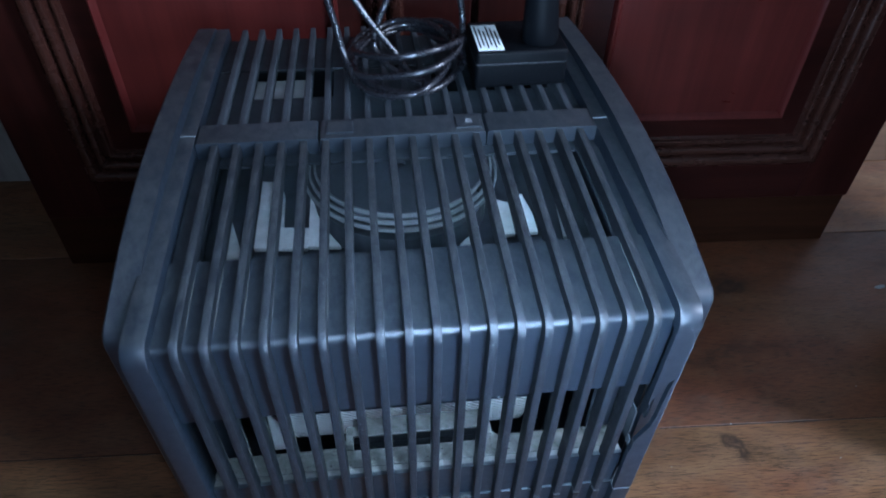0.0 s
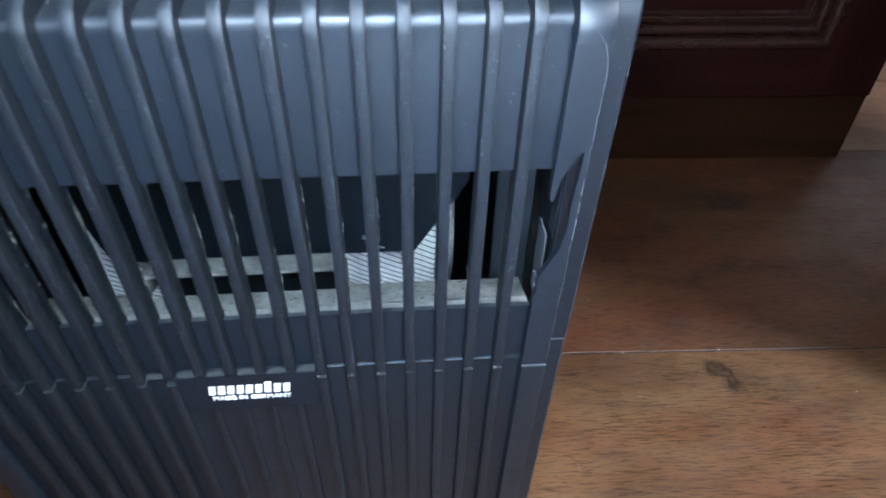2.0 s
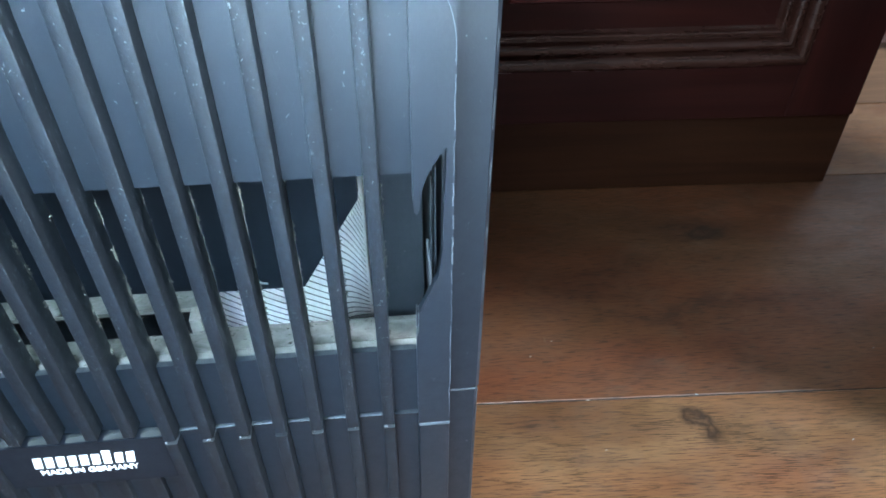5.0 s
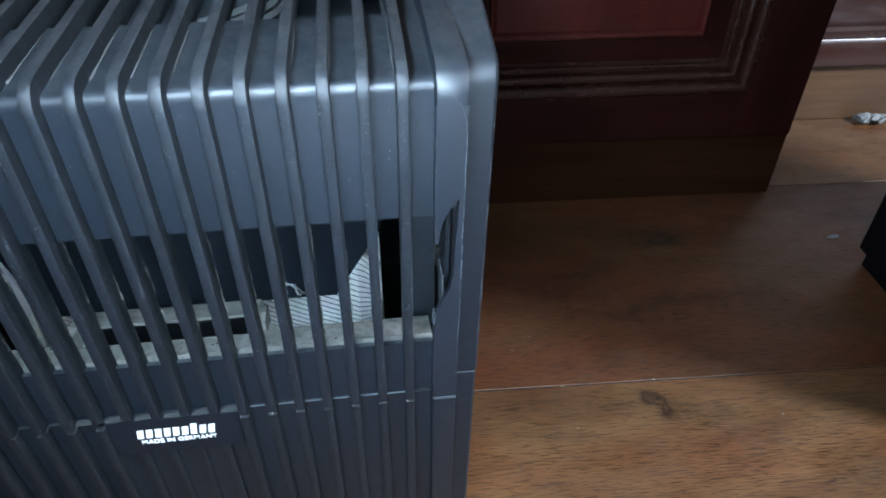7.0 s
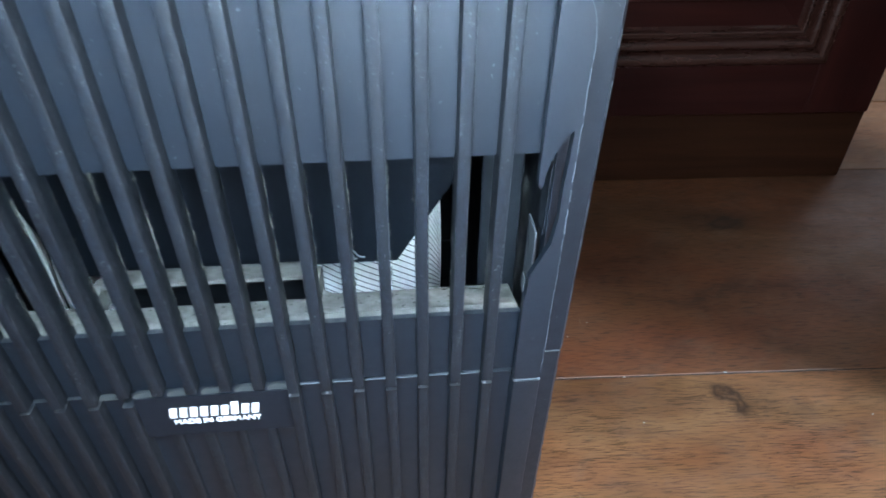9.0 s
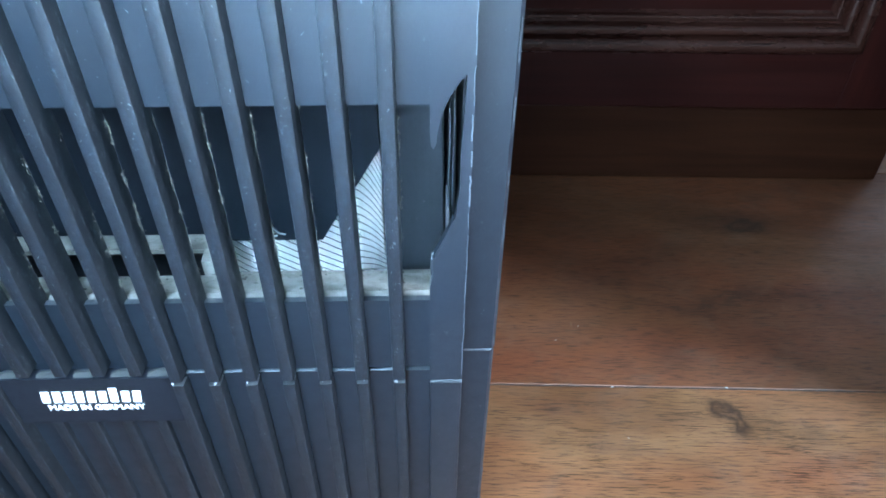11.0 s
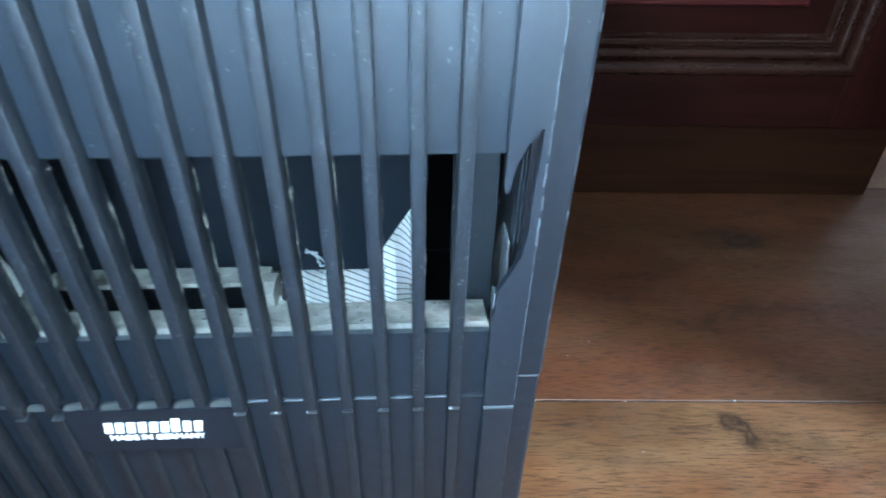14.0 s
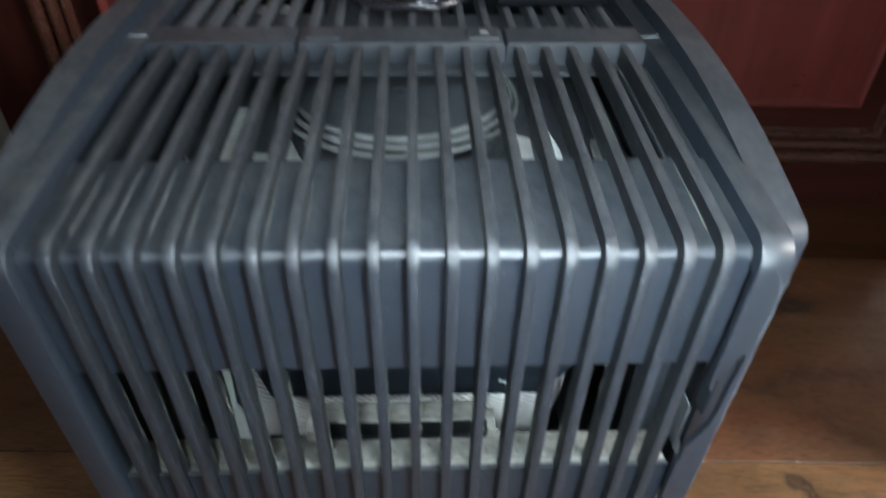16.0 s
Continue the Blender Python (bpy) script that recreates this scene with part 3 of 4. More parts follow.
def cheek_path(z0, corner=0.010):
    """The outer line (y, z) of a side panel, which stands back from the front by STEP and bows over the top."""
    pts = [(front(z) + STEP, z) for z in np.linspace(z0, 0.376, 10)]
    cy, cz = pts[-1][0] + corner, 0.379
    pts += [(cy + corner * math.cos(a), cz + corner * math.sin(a)) for a in [math.pi - k * math.pi / 14 for k in range(0, 6)]]
    pts += [(y, 0.4080 - 0.0175 * (abs(y - 0.190) / (0.140 if y < 0.19 else 0.215)) ** 2) for y in np.linspace(0.056, BACK - 0.004, 20)]
    return pts + [(BACK, 0.388)]


def rib_x():
    return [0.0005 + (k + 0.5) * PITCH for k in range(-9, 9)]


washer = thing("air_washer", "dark slate-blue plastic air washer with ribbed housing", "air washer")
TURN = Matrix.Rotation(radians(YAW), 4, "Z")
washer.matrix_world = TURN


def make_hood():
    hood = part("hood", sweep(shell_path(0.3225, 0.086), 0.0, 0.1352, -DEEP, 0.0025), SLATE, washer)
    smooth(hood, 30)
    # skin below the vent, and between the vents on the top
    part("sill", sweep([(front(z), z) for z in (SEAM + 0.0006, 0.23, 0.2448)], 0.0, 0.1352, -DEEP, 0.0025), SLATE, hood)
    part("top_panel", sweep([(y, arch(y)) for y in (0.180, 0.190, 0.201)], 0.0, 0.134, -0.012, 0.002), SLATE_DUSTY, hood)
    part("top_lip", sweep([(y, arch(y)) for y in (0.1925, 0.196, 0.200)], 0.0, 0.134, -0.006, 0.006), SLATE_DUSTY, hood)
    part("rear_panel", sweep([(y, arch(y)) for y in (0.212, 0.235, 0.262)], 0.0, 0.134, -0.009, 0.002), SLATE_DUSTY, hood)
    part("rear_panel", sweep([(y, arch(y)) for y in (0.310, 0.33, 0.35, 0.372)], 0.0, 0.134, -0.009, 0.002), SLATE_DUSTY, hood)
    for x0, x1 in ((-0.134, -0.112), (-0.046, 0.03), (0.118, 0.134)):
        part("rear_panel", sweep([(y, arch(y)) for y in (0.2625, 0.28, 0.3095)], (x0 + x1) / 2, (x1 - x0) / 2, -0.010, 0.002), SLATE_DUSTY, hood)
    for s in (-1, 1):
        part("top_panel", sweep([(y, arch(y)) for y in (0.0865, 0.12, 0.15, 0.1795)], s * 0.1262, 0.0078, -0.010, 0.002), SLATE, hood)
    part("back_panel", box(-0.144, 0.144, BACK - 0.008, BACK - 0.004, 0.210, arch(BACK) - 0.012), SLATE, hood)
    # ribs: over the front edge to the strip, and behind the strip
    full = sweep(shell_path(SEAM + 0.001, STRIP_0 + 0.002), 0.0, 0.0023, 0.0, 0.0105, 0.0005)
    short = sweep(shell_path(0.2135, STRIP_0 + 0.002), 0.0, 0.0023, 0.0, 0.0105, 0.0005)
    rear_line = [(y, arch(y)) for y in (STRIP_1 - 0.002, 0.23, 0.25, 0.28, 0.31, 0.34, 0.36, 0.370, 0.376)]
    rear = sweep(rear_line, 0.0, 0.0022, -0.001, 0.010, 0.0005)
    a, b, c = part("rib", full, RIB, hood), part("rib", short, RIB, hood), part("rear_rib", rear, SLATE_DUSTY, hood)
    for ob in (a, b, c):
        smooth(ob, 35)
    used = set()
    for i, x in enumerate(rib_x()):
        for src in ((b if abs(x) < 0.0362 else a), c):
            ob = src if src not in used else src.copy()
            if src in used:
                scene.collection.objects.link(ob)
            used.add(src)
            ob.location.x = x
    # strip across the top: three pieces
    strip_line = [(y, arch(y)) for y in (STRIP_0, 0.193, 0.200, 0.207, STRIP_1)]
    for x0, x1 in ((-0.1335, -0.0545), (-0.0535, 0.0575), (0.0585, 0.1345)):
        smooth(part("cross_strip", sweep(strip_line, (x0 + x1) / 2, (x1 - x0) / 2, 0.0012, 0.012, 0.0022), SLATE, hood), 35)
    for x0, x1 in ((-0.049, -0.031), (0.038, 0.055)):
        part("latch", sweep([(y, arch(y)) for y in (0.1935, 0.200, 0.207)], (x0 + x1) / 2, (x1 - x0) / 2, 0.0022, 0.003, 0.0008), SLATE, hood)
    part("mark", box(0.045, 0.049, 0.2015, 0.2030, arch(0.200) + 0.0018, arch(0.200) + 0.0026), CRUMB, hood, "pale moulded arrow mark")
    part("mark", box(0.0445, 0.0495, 0.1990, 0.2005, arch(0.200) + 0.0018, arch(0.200) + 0.0026), CRUMB, hood, "pale moulded arrow mark")
    # side rails
    smooth(part("side_rail", sweep(shell_path(SEAM + 0.001, BACK), -0.1402, 0.0062, 0.0003, 0.0165, 0.0008), RAIL, hood), 35)
    upper = [p for p in shell_path(0.3775, BACK)]
    smooth(part("side_rail", sweep(upper, 0.1402, 0.0062, 0.0003, 0.0165, 0.0008), RAIL, hood, "scratched rail that ends at a break"), 35)
    # the broken front rail: outline in x, z
    torn = [(0.1340, 0.3775), (0.1340, 0.3170), (0.1343, 0.3130), (0.1351, 0.3118), (0.1359, 0.3136), (0.1363, 0.3180), (0.1374, 0.3232), (0.1396, 0.3285),
            (0.1420, 0.3325), (0.1440, 0.3350), (0.1436, 0.3230), (0.1430, 0.3090), (0.1431, 0.2980), (0.1418, 0.2865), (0.1392, 0.2790), (0.1364, 0.2712),
            (0.1350, 0.2700), (0.1350, 0.2620), (0.1340, 0.2580), (0.1340, SEAM + 0.001), (0.1464, SEAM + 0.001), (0.1464, 0.3775)]
    part("broken_rail", prism(torn, lambda z: front(z) - 0.0003, 0.0035), RAIL, hood, "cracked plastic rail with a jagged gap")
    for i, (x, z0, z1) in enumerate(((0.1396, 0.2870, 0.3220), (0.1408, 0.2880, 0.3250))):
        part("inner_fin", prism([(x, z0), (x + 0.0005, z0), (x + 0.0005, z1), (x, z1)], lambda z: front(z) + 0.0055, 0.008), RAIL, hood)
    part("chip", prism([(0.1342, 0.2588), (0.1352, 0.2596), (0.1354, 0.2660), (0.1344, 0.2668)], lambda z: front(z) + 0.004, 0.004), FUNNEL, hood, "pale chip of broken plastic")
    edge = prism([(0.1350, 0.2708), (0.1364, 0.2702), (0.1391, 0.2788), (0.1417, 0.2854), (0.1413, 0.2857), (0.1387, 0.2791)], lambda z: front(z) - 0.0002, 0.003)
    part("torn_edge", edge, RAIL, hood)
    for x0, x1 in ((-0.1462, -0.1342), (0.1342, 0.1462)):
        part("tab", box(x0, x1, 0.1990, 0.2004, arch(0.2) + 0.0002, arch(0.2) + 0.0011, 0.0002, 1), RUBBED, hood)
    # side panels with a slanted edge round the front and top
    for s in (-1, 1):
        line = cheek_path(SEAM + 0.0005)
        inset = [(y - q[0] * 0.0016, z - q[1] * 0.0016) for (y, z), q in zip(line, normals_2d(line))]
        line, inset = line + [(BACK, SEAM + 0.0005)], inset + [(BACK, SEAM + 0.0005)]
        rings = [[(s * x, y, z) for y, z in ring] for x, ring in ((0.1440, line), (0.1580 + 0.0005 * (1 + s), line), (0.1594 + 0.0005 * (1 + s), inset))]
        smooth(part("side_panel", loft(rings), SLATE, hood), 25)
    return hood


def make_tank():
    tank = part("tank", sweep([(front(z), z) for z in (0.012, 0.07, 0.14, SEAM - 0.0006)], 0.0, 0.1345, -DEEP + 0.0010, 0.004), SLATE, washer)
    part("seam_edge", sweep([(front(z), z) for z in (SEAM - 0.0010, SEAM - 0.0004)], 0.0, 0.1345, -DEEP + 0.0012, 0.003), SLATE, tank)
    part("base", box(-0.143, 0.143, 0.034, BACK - 0.004, 0.0, 0.012, 0.002), SLATE, tank)
    part("back_panel", box(-0.148, 0.148, BACK - 0.006, BACK - 0.002, 0.012, 0.203), SLATE, tank)
    lower = sweep([(front(z), z) for z in (0.012, 0.07, 0.14, SEAM - 0.0012)], 0.0, 0.0023, 0.0, 0.0105, 0.0005)
    inner = sweep([(front(z), z) for z in (0.012, 0.07, 0.12, 0.1830)], 0.0, 0.0023, -0.0035, 0.007, 0.0005)
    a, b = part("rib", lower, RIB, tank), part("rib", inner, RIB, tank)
    used = set()
    for x in rib_x():
        src = b if abs(x) < 0.0345 else a
        ob = src if src not in used else src.copy()
        if src in used:
            scene.collection.objects.link(ob)
        used.add(src)
        ob.location.x = x
        smooth(ob, 35)
    for s in (-1, 1):
        smooth(part("side_rail", sweep([(front(z), z) for z in (0.012, 0.07, 0.14, SEAM - 0.0012)], s * 0.1402, 0.0062, 0.0003, 0.0165, 0.0008), RAIL, tank), 35)
        zs = [0.0, 0.08, 0.16, SEAM - 0.0008]
        outer = [(front(z) + STEP, z) for z in zs] + [(BACK, zs[-1]), (BACK, 0)]
        inset = [(y + 0.0016, z) for y, z in outer[:4]] + outer[4:]
        rings = [[(s * x, y, z) for y, z in ring] for x, ring in ((0.1440, outer), (0.1575 + 0.0005 * (1 + s), outer), (0.1590 + 0.0005 * (1 + s), inset))]
        smooth(part("side_panel", loft(rings), SLATE, tank), 25)
    # name plate
    bm = prism([(-0.0325, 0.184), (0.0355, 0.184), (0.0355, 0.2105), (-0.0325, 0.2105)], lambda z: front(z) + 0.0015, 0.008)
    bevel_all(bm, 0.0008, 1)
    plate = part("name_plate", bm, PLATE, tank, "black name plate with white print")
    y_of = lambda z: front(z) + 0.0012
    logo_shapes(plate, y_of)
    m = pose(0.0005, y_of(0.19) - 0.0001, 0.1925, 90, 0, 0)
    words("MADE IN GERMANY", 0.0043, m, PRINT, plate)
    return tank


def logo_shapes(plate, y_of):
    """The maker's mark as plain white slanted bars of its size."""
    for k in range(9):
        x, z0, z1 = -0.0200 + 0.0045 * k, 0.1968, 0.2032 if k not in (6,) else 0.2050
        part("mark", prism([(x, z0), (x + 0.0031, z0), (x + 0.0042, z1), (x + 0.0011, z1)], y_of, 0.0006), PRINT, plate)


def make_inside():
    # pale tray behind the sill: a shelf that falls away to the back, with a raised scoop in the middle
    def shelf(x0, x1, line, thick):
        return loft([[(x, y, z) for y, z in line] + [(x, y, z - thick) for y, z in line[::-1]] for x in (x0, x1)])

    def slope(y):
        return 0.2425 - 0.33 * (y - 0.0337)

    tray = part("tray", shelf(-0.1355, 0.1355, [(0.0345, slope(0.0345)), (0.050, slope(0.050))], 0.0016), GREY, washer, "pale grey inner tray")
    part("front_edge", shelf(-0.1355, 0.1355, [(0.0288, 0.2438), (0.0335, 0.2430)], 0.012), GREY, tray)
    for s in (-1, 1):
        x0, x1 = sorted((s * 0.0465, s * 0.1355))
        part("rear_edge", shelf(x0, x1, [(0.0501, slope(0.0501)), (0.0535, slope(0.0535))], 0.016), GREY, tray)
        x0, x1 = sorted((s * 0.0455, s * 0.0500))
        part("scoop_side", shelf(x0, x1, [(0.0503, 0.2440), (0.057, 0.2452), (0.0660, 0.2421)], 0.012), GREY, tray)
        corner = [(s * 0.0502, 0.0536), (s * 0.0502, 0.0600), (s * 0.0515, 0.0566), (s * 0.0545, 0.0545), (s * 0.0590, 0.0536)]
        part("rounded_corner", loft([[(x, y, z) for x, y in corner] for z in (0.2340, 0.2356)]), GREY, tray)
    part("scoop_top", shelf(-0.0455, 0.0455, [(0.0560, 0.2455), (0.0735, 0.2395)], 0.0020), GREY, tray)
    # black sheets behind the slot stand in for the shade inside the scoop
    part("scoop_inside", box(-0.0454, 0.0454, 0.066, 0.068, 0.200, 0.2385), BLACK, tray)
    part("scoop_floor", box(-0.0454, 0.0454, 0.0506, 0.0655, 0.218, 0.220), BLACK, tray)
    part("crack", box(-0.1355, 0.1355, 0.0336, 0.0344, 0.2400, 0.2420), INK, tray)
    rng = random.Random(41)
    for _ in range(70):
        x, y = rng.uniform(-0.133, 0.133), rng.uniform(0.0355, 0.0525)
        w, d = rng.uniform(0.0004, 0.0016), rng.uniform(0.0003, 0.0009)
        part("dirt", box(x, x + w, y, min(y + d, 0.0532), slope(y) - 0.0004, slope(y) + 0.0002), DUST, tray)
    # dark hanging cover with slanted lower corners
    cover = loft([[(x, y, z) for x, z in ((-0.094, 0.375), (-0.090, 0.270), (-0.078, 0.2208), (0.085, 0.2206), (0.114, 0.2685), (0.114, 0.375))] for y in (0.093, 0.101)])
    bevel_all(cover, 0.0015, 2)
    part("fan_cover", cover, INNER, washer, "dark motor cover with slanted corners")
    # white drum of discs behind it, lying along x, with fine slanted grooves
    cy, cz, radius = 0.234, 0.180, 0.113
    turn = [k * math.tau / 64 for k in range(64)]
    drum = part("disc_drum", loft([[(x, cy + r * math.cos(a), cz + r * math.sin(a)) for a in turn]
                                   for x, r in ((-0.1055, radius - 0.010), (-0.1050, radius - 0.003), (-0.1015, radius), (0.0970, radius), (0.1000, radius - 0.003), (0.1118, radius - 0.021), (0.1126, radius - 0.024), (0.1126, radius - 0.034))]), WHITE, washer, "white finely ribbed disc drum")
    smooth(drum, 30)
    for k in range(70):
        a0 = radians(100) + k * 0.0375
        rings = []
        for x in [-0.0995 + 0.1965 * i / 13 for i in range(14)] + [0.0985, 0.1000, 0.1030, 0.1060, 0.1090, 0.1112]:
            past = max(0.0, x - 0.0970)
            a = a0 + 6.4 * x + 0.05 * math.sin(40 * x) + 900 * past * past
            groove_r = radius + 0.00012 - min(past, 0.003) - 1.5254 * max(0.0, past - 0.003)
            rings.append([(x, cy + r * math.cos(a + da), cz + r * math.sin(a + da)) for r, da in ((groove_r - 0.0004, -0.0026), (groove_r, -0.0026), (groove_r, 0.0026), (groove_r - 0.0004, 0.0026))])
        part("groove", loft(rings), GROOVE, drum)
    # bent white upright beside the drum
    upright = [(-0.128, 0.085), (-0.117, 0.085), (-0.1185, 0.130), (-0.1240, 0.142), (-0.1232, 0.158), (-0.1212, 0.190), (-0.1205, 0.262),
               (-0.1262, 0.262), (-0.1272, 0.190), (-0.1268, 0.150)]
    bm = prism(upright, lambda z: 0.149, 0.003)
    bevel_all(bm, 0.0005, 1)
    part("upright", bm, WHITE, washer, "bent white plastic upright")
    for s in (-1, 1):
        part("inner_panel", box(min(s * 0.1225, s * 0.1425), max(s * 0.1225, s * 0.1403), 0.0620, 0.0640, 0.2000, 0.365, 0.0008), PANE, washer)
        part("side_lining", box(min(s * 0.1406, s * 0.1416), max(s * 0.1406, s * 0.1416), 0.0345, 0.0480, 0.2450, 0.2800, 0.0004), FUNNEL, washer)
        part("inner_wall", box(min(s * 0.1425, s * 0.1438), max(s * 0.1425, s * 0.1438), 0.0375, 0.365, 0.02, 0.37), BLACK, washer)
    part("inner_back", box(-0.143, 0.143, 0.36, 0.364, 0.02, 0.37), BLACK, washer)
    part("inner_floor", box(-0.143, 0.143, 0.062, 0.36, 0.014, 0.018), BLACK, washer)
    # fan ring under the top grille
    cy = 0.247
    fan = part("fan_housing", ring(0.0, 0.205, 0.326, 0.0612, 0.064, 0.020), FUNNEL, washer)
    for r, z in ((0.0700, 0.3590), (0.0660, 0.3620), (0.0620, 0.3650)):
        smooth(part("fan_ring", ring(0.0, 0.205, z, r - 0.0007, r + 0.0007, 0.003), ARC, fan), 40)
    part("fan_disc", ring(0.0, 0.205, 0.3615, 0.004, 0.0610, 0.002), FUNNEL, fan)
    part("deck", box(-0.1420, 0.1420, 0.128, 0.36, 0.322, 0.325), FUNNEL, fan)

    def plate(outline, z, material):
        bm = loft([[(x, y, zz) for x, y in outline] for zz in (z - 0.003, z)])
        bevel_all(bm, 0.0006, 1)
        part("deck_plate", bm, material, fan)

    plate([(-0.101, 0.136), (-0.066, 0.133), (-0.066, 0.153), (-0.083, 0.155), (-0.084, 0.190), (-0.088, 0.206), (-0.101, 0.208)], 0.352, RINGS)
    plate([(-0.0655, 0.133), (-0.044, 0.131), (-0.052, 0.145), (-0.060, 0.165), (-0.0655, 0.190)], 0.3535, RINGS)
    plate([(-0.120, 0.129), (-0.1075, 0.129), (-0.1185, 0.166)], 0.350, RINGS)
    plate([(0.0795, 0.1330), (0.0880, 0.1330), (0.0882, 0.152), (0.0850, 0.174), (0.0805, 0.174)], 0.3540, LABEL)
    plate([(0.0615, 0.1330), (0.0725, 0.1330), (0.0735, 0.166), (0.0660, 0.170)], 0.3535, RINGS)
    plate([(0.034, 0.127), (0.044, 0.127), (0.046, 0.140)], 0.352, LABEL)
    plate([(0.106, 0.130), (0.112, 0.130), (0.116, 0.170), (0.109, 0.168)], 0.351, RINGS)
    part("motor_plate", box(-0.111, -0.068, 0.2630, 0.309, 0.374, 0.378, 0.001), RINGS, fan, "pale grey plate under the rear ribs")
    part("motor_plate", box(0.034, 0.112, 0.236, 0.258, 0.366, 0.370, 0.001), FUNNEL, fan)


def ring(cx, cy, z, r0, r1, h, n=48):
    rings = []
    for k in range(n):
        a = k * math.tau / n
        c, s = math.cos(a), math.sin(a)
        rings.append([(cx + r * c, cy + r * s, zz) for r, zz in ((r0, z), (r1, z), (r1, z + h), (r0, z + h))])
    return loft(rings, closed=True)


def make_fluff():
    """Greyish-yellow dust that clings to the backs of the ribs in the vent."""
    rng = random.Random(21)
    bm = bmesh.new()
    for x in rib_x():
        thick = rng.uniform(0.5, 1.5)
        for side, count in ((1, int(150 * thick)), (-1, int(20 * thick))):
            z, run = rng.uniform(0.25, 0.32), 0
            for _ in range(count):
                if run <= 0:
                    z, run = rng.uniform(0.248, 0.3205), rng.randint(3, 16)
                run -= 1
                z += rng.uniform(-0.0004, 0.0010)
                r = rng.uniform(0.00006, 0.00022)
                at = (x + side * (0.0024 + 0.0006 * rng.random() ** 2), FRONT + 0.0098 + rng.uniform(-0.0012, 0.0006), min(0.3208, max(0.247, z)))
                m = Matrix.Translation(at) @ Matrix.Rotation(rng.uniform(-1, 1), 4, "Y") @ Matrix.Diagonal((0.8, 1.0, rng.uniform(1.0, 2.6), 1))
                bmesh.ops.create_icosphere(bm, subdivisions=1, radius=r, matrix=m)
    for v in bm.verts:
        v.co += 0.00006 * Vector((rng.uniform(-1, 1), rng.uniform(-1, 1), rng.uniform(-1, 1)))
    part("dust", bm, FLUFF, washer, "greyish dust clinging to the ribs")["kind"] = "stuff"


def make_rib_dust():
    """Pale dust gathered along the feet of the ribs on the top."""
    rng = random.Random(17)
    for x in rib_x():
        for side in (1, -1):
            if side < 0 and rng.random() < 0.5:
                continue
            rings, y, h = [], 0.038, 0.0006
            while y < 0.0795:
                h = min(0.0007, max(0.0002, h + rng.uniform(-0.0003, 0.0003)))
                foot = arch(y) - DEEP
                rings.append([(x + side * 0.0022, y, foot - 0.0002), (x + side * 0.0022, y, foot + h * 1.4), (x + side * (0.0023 + h * 0.8), y, foot - 0.0002)])
                y += rng.uniform(0.0012, 0.003)
            part("settled_dust", loft(rings), SETTLED, washer)


def make_scuffs():
    """Pale flecks rubbed into the faces of the ribs and the skin between them, in clusters."""
    rng = random.Random(77)
    bm = bmesh.new()

    def fleck(x, y, z, size, up):
        n, a0 = rng.choice((4, 5, 6)), rng.uniform(0, math.tau)
        long, lean = rng.uniform(0.6, 2.8), rng.uniform(-1.1, 1.1)
        pts = []
        for k in range(n):
            a = a0 + k * math.tau / n
            u, v = size * math.cos(a) * rng.uniform(0.25, 1.2), size * long * math.sin(a) * rng.uniform(0.25, 1.2)
            u, v = u + lean * v, v
            pts.append((x + u, y + (v if up else 0), z + (0 if up else v)))
        bm.faces.new([bm.verts.new(p) for p in pts])

    for x in rib_x():
        worn = rng.choice((0.6, 0.9, 1.3, 2.0))
        for _ in range(int(22 * worn)):
            zc = 0.388 - 0.17 * rng.random() ** 1.5
            if rng.random() < 0.22:
                zc = rng.uniform(0.03, 0.24)
            xc, spread = x + rng.uniform(-0.0015, 0.0015), rng.uniform(0.0008, 0.005)
            for _ in range(rng.choice((1, 1, 2, 3, 5, 8))):
                z = zc + rng.gauss(0, spread)
                if 0.015 < z < 0.383 and abs(z - SEAM) > 0.003 and not (abs(x) < 0.0365 and 0.18 < z < 0.214):
                    fleck(min(x + 0.0017, max(x - 0.0017, xc + rng.gauss(0, 0.0007))), FRONT - 0.00006, z, 0.00006 + 0.00026 * rng.random() ** 2.2, False)
        for _ in range(int(7 * worn)):
            yc = rng.uniform(0.034, 0.184)
            for _ in range(rng.choice((1, 2, 4))):
                y = min(0.186, max(0.034, yc + rng.gauss(0, 0.003)))
                fleck(x + rng.choice((-1, 1)) * rng.uniform(0.0006, 0.0016), y, arch(y) + 0.00006, 0.00006 + 0.00028 * rng.random() ** 2.2, True)
        for _ in range(9):
            z = 0.385 - 0.06 * rng.random() ** 0.8
            fleck(x + rng.uniform(0.0035, PITCH - 0.0035), FRONT + DEEP - 0.00006, z, 0.00007 + 0.00028 * rng.random() ** 2.2, False)
    for s in (-1, 1):
        for _ in range(60):
            z = rng.uniform(0.02, 0.376)
            if abs(z - SEAM) > 0.003:
                fleck(s * rng.uniform(0.148, 0.1572), FRONT + STEP - 0.00006, z, 0.00006 + 0.00026 * rng.random() ** 2.2, False)
    part("scuff_wear", bm, SCUFF, washer, "pale scuff marks on the ribs")["kind"] = "stuff"


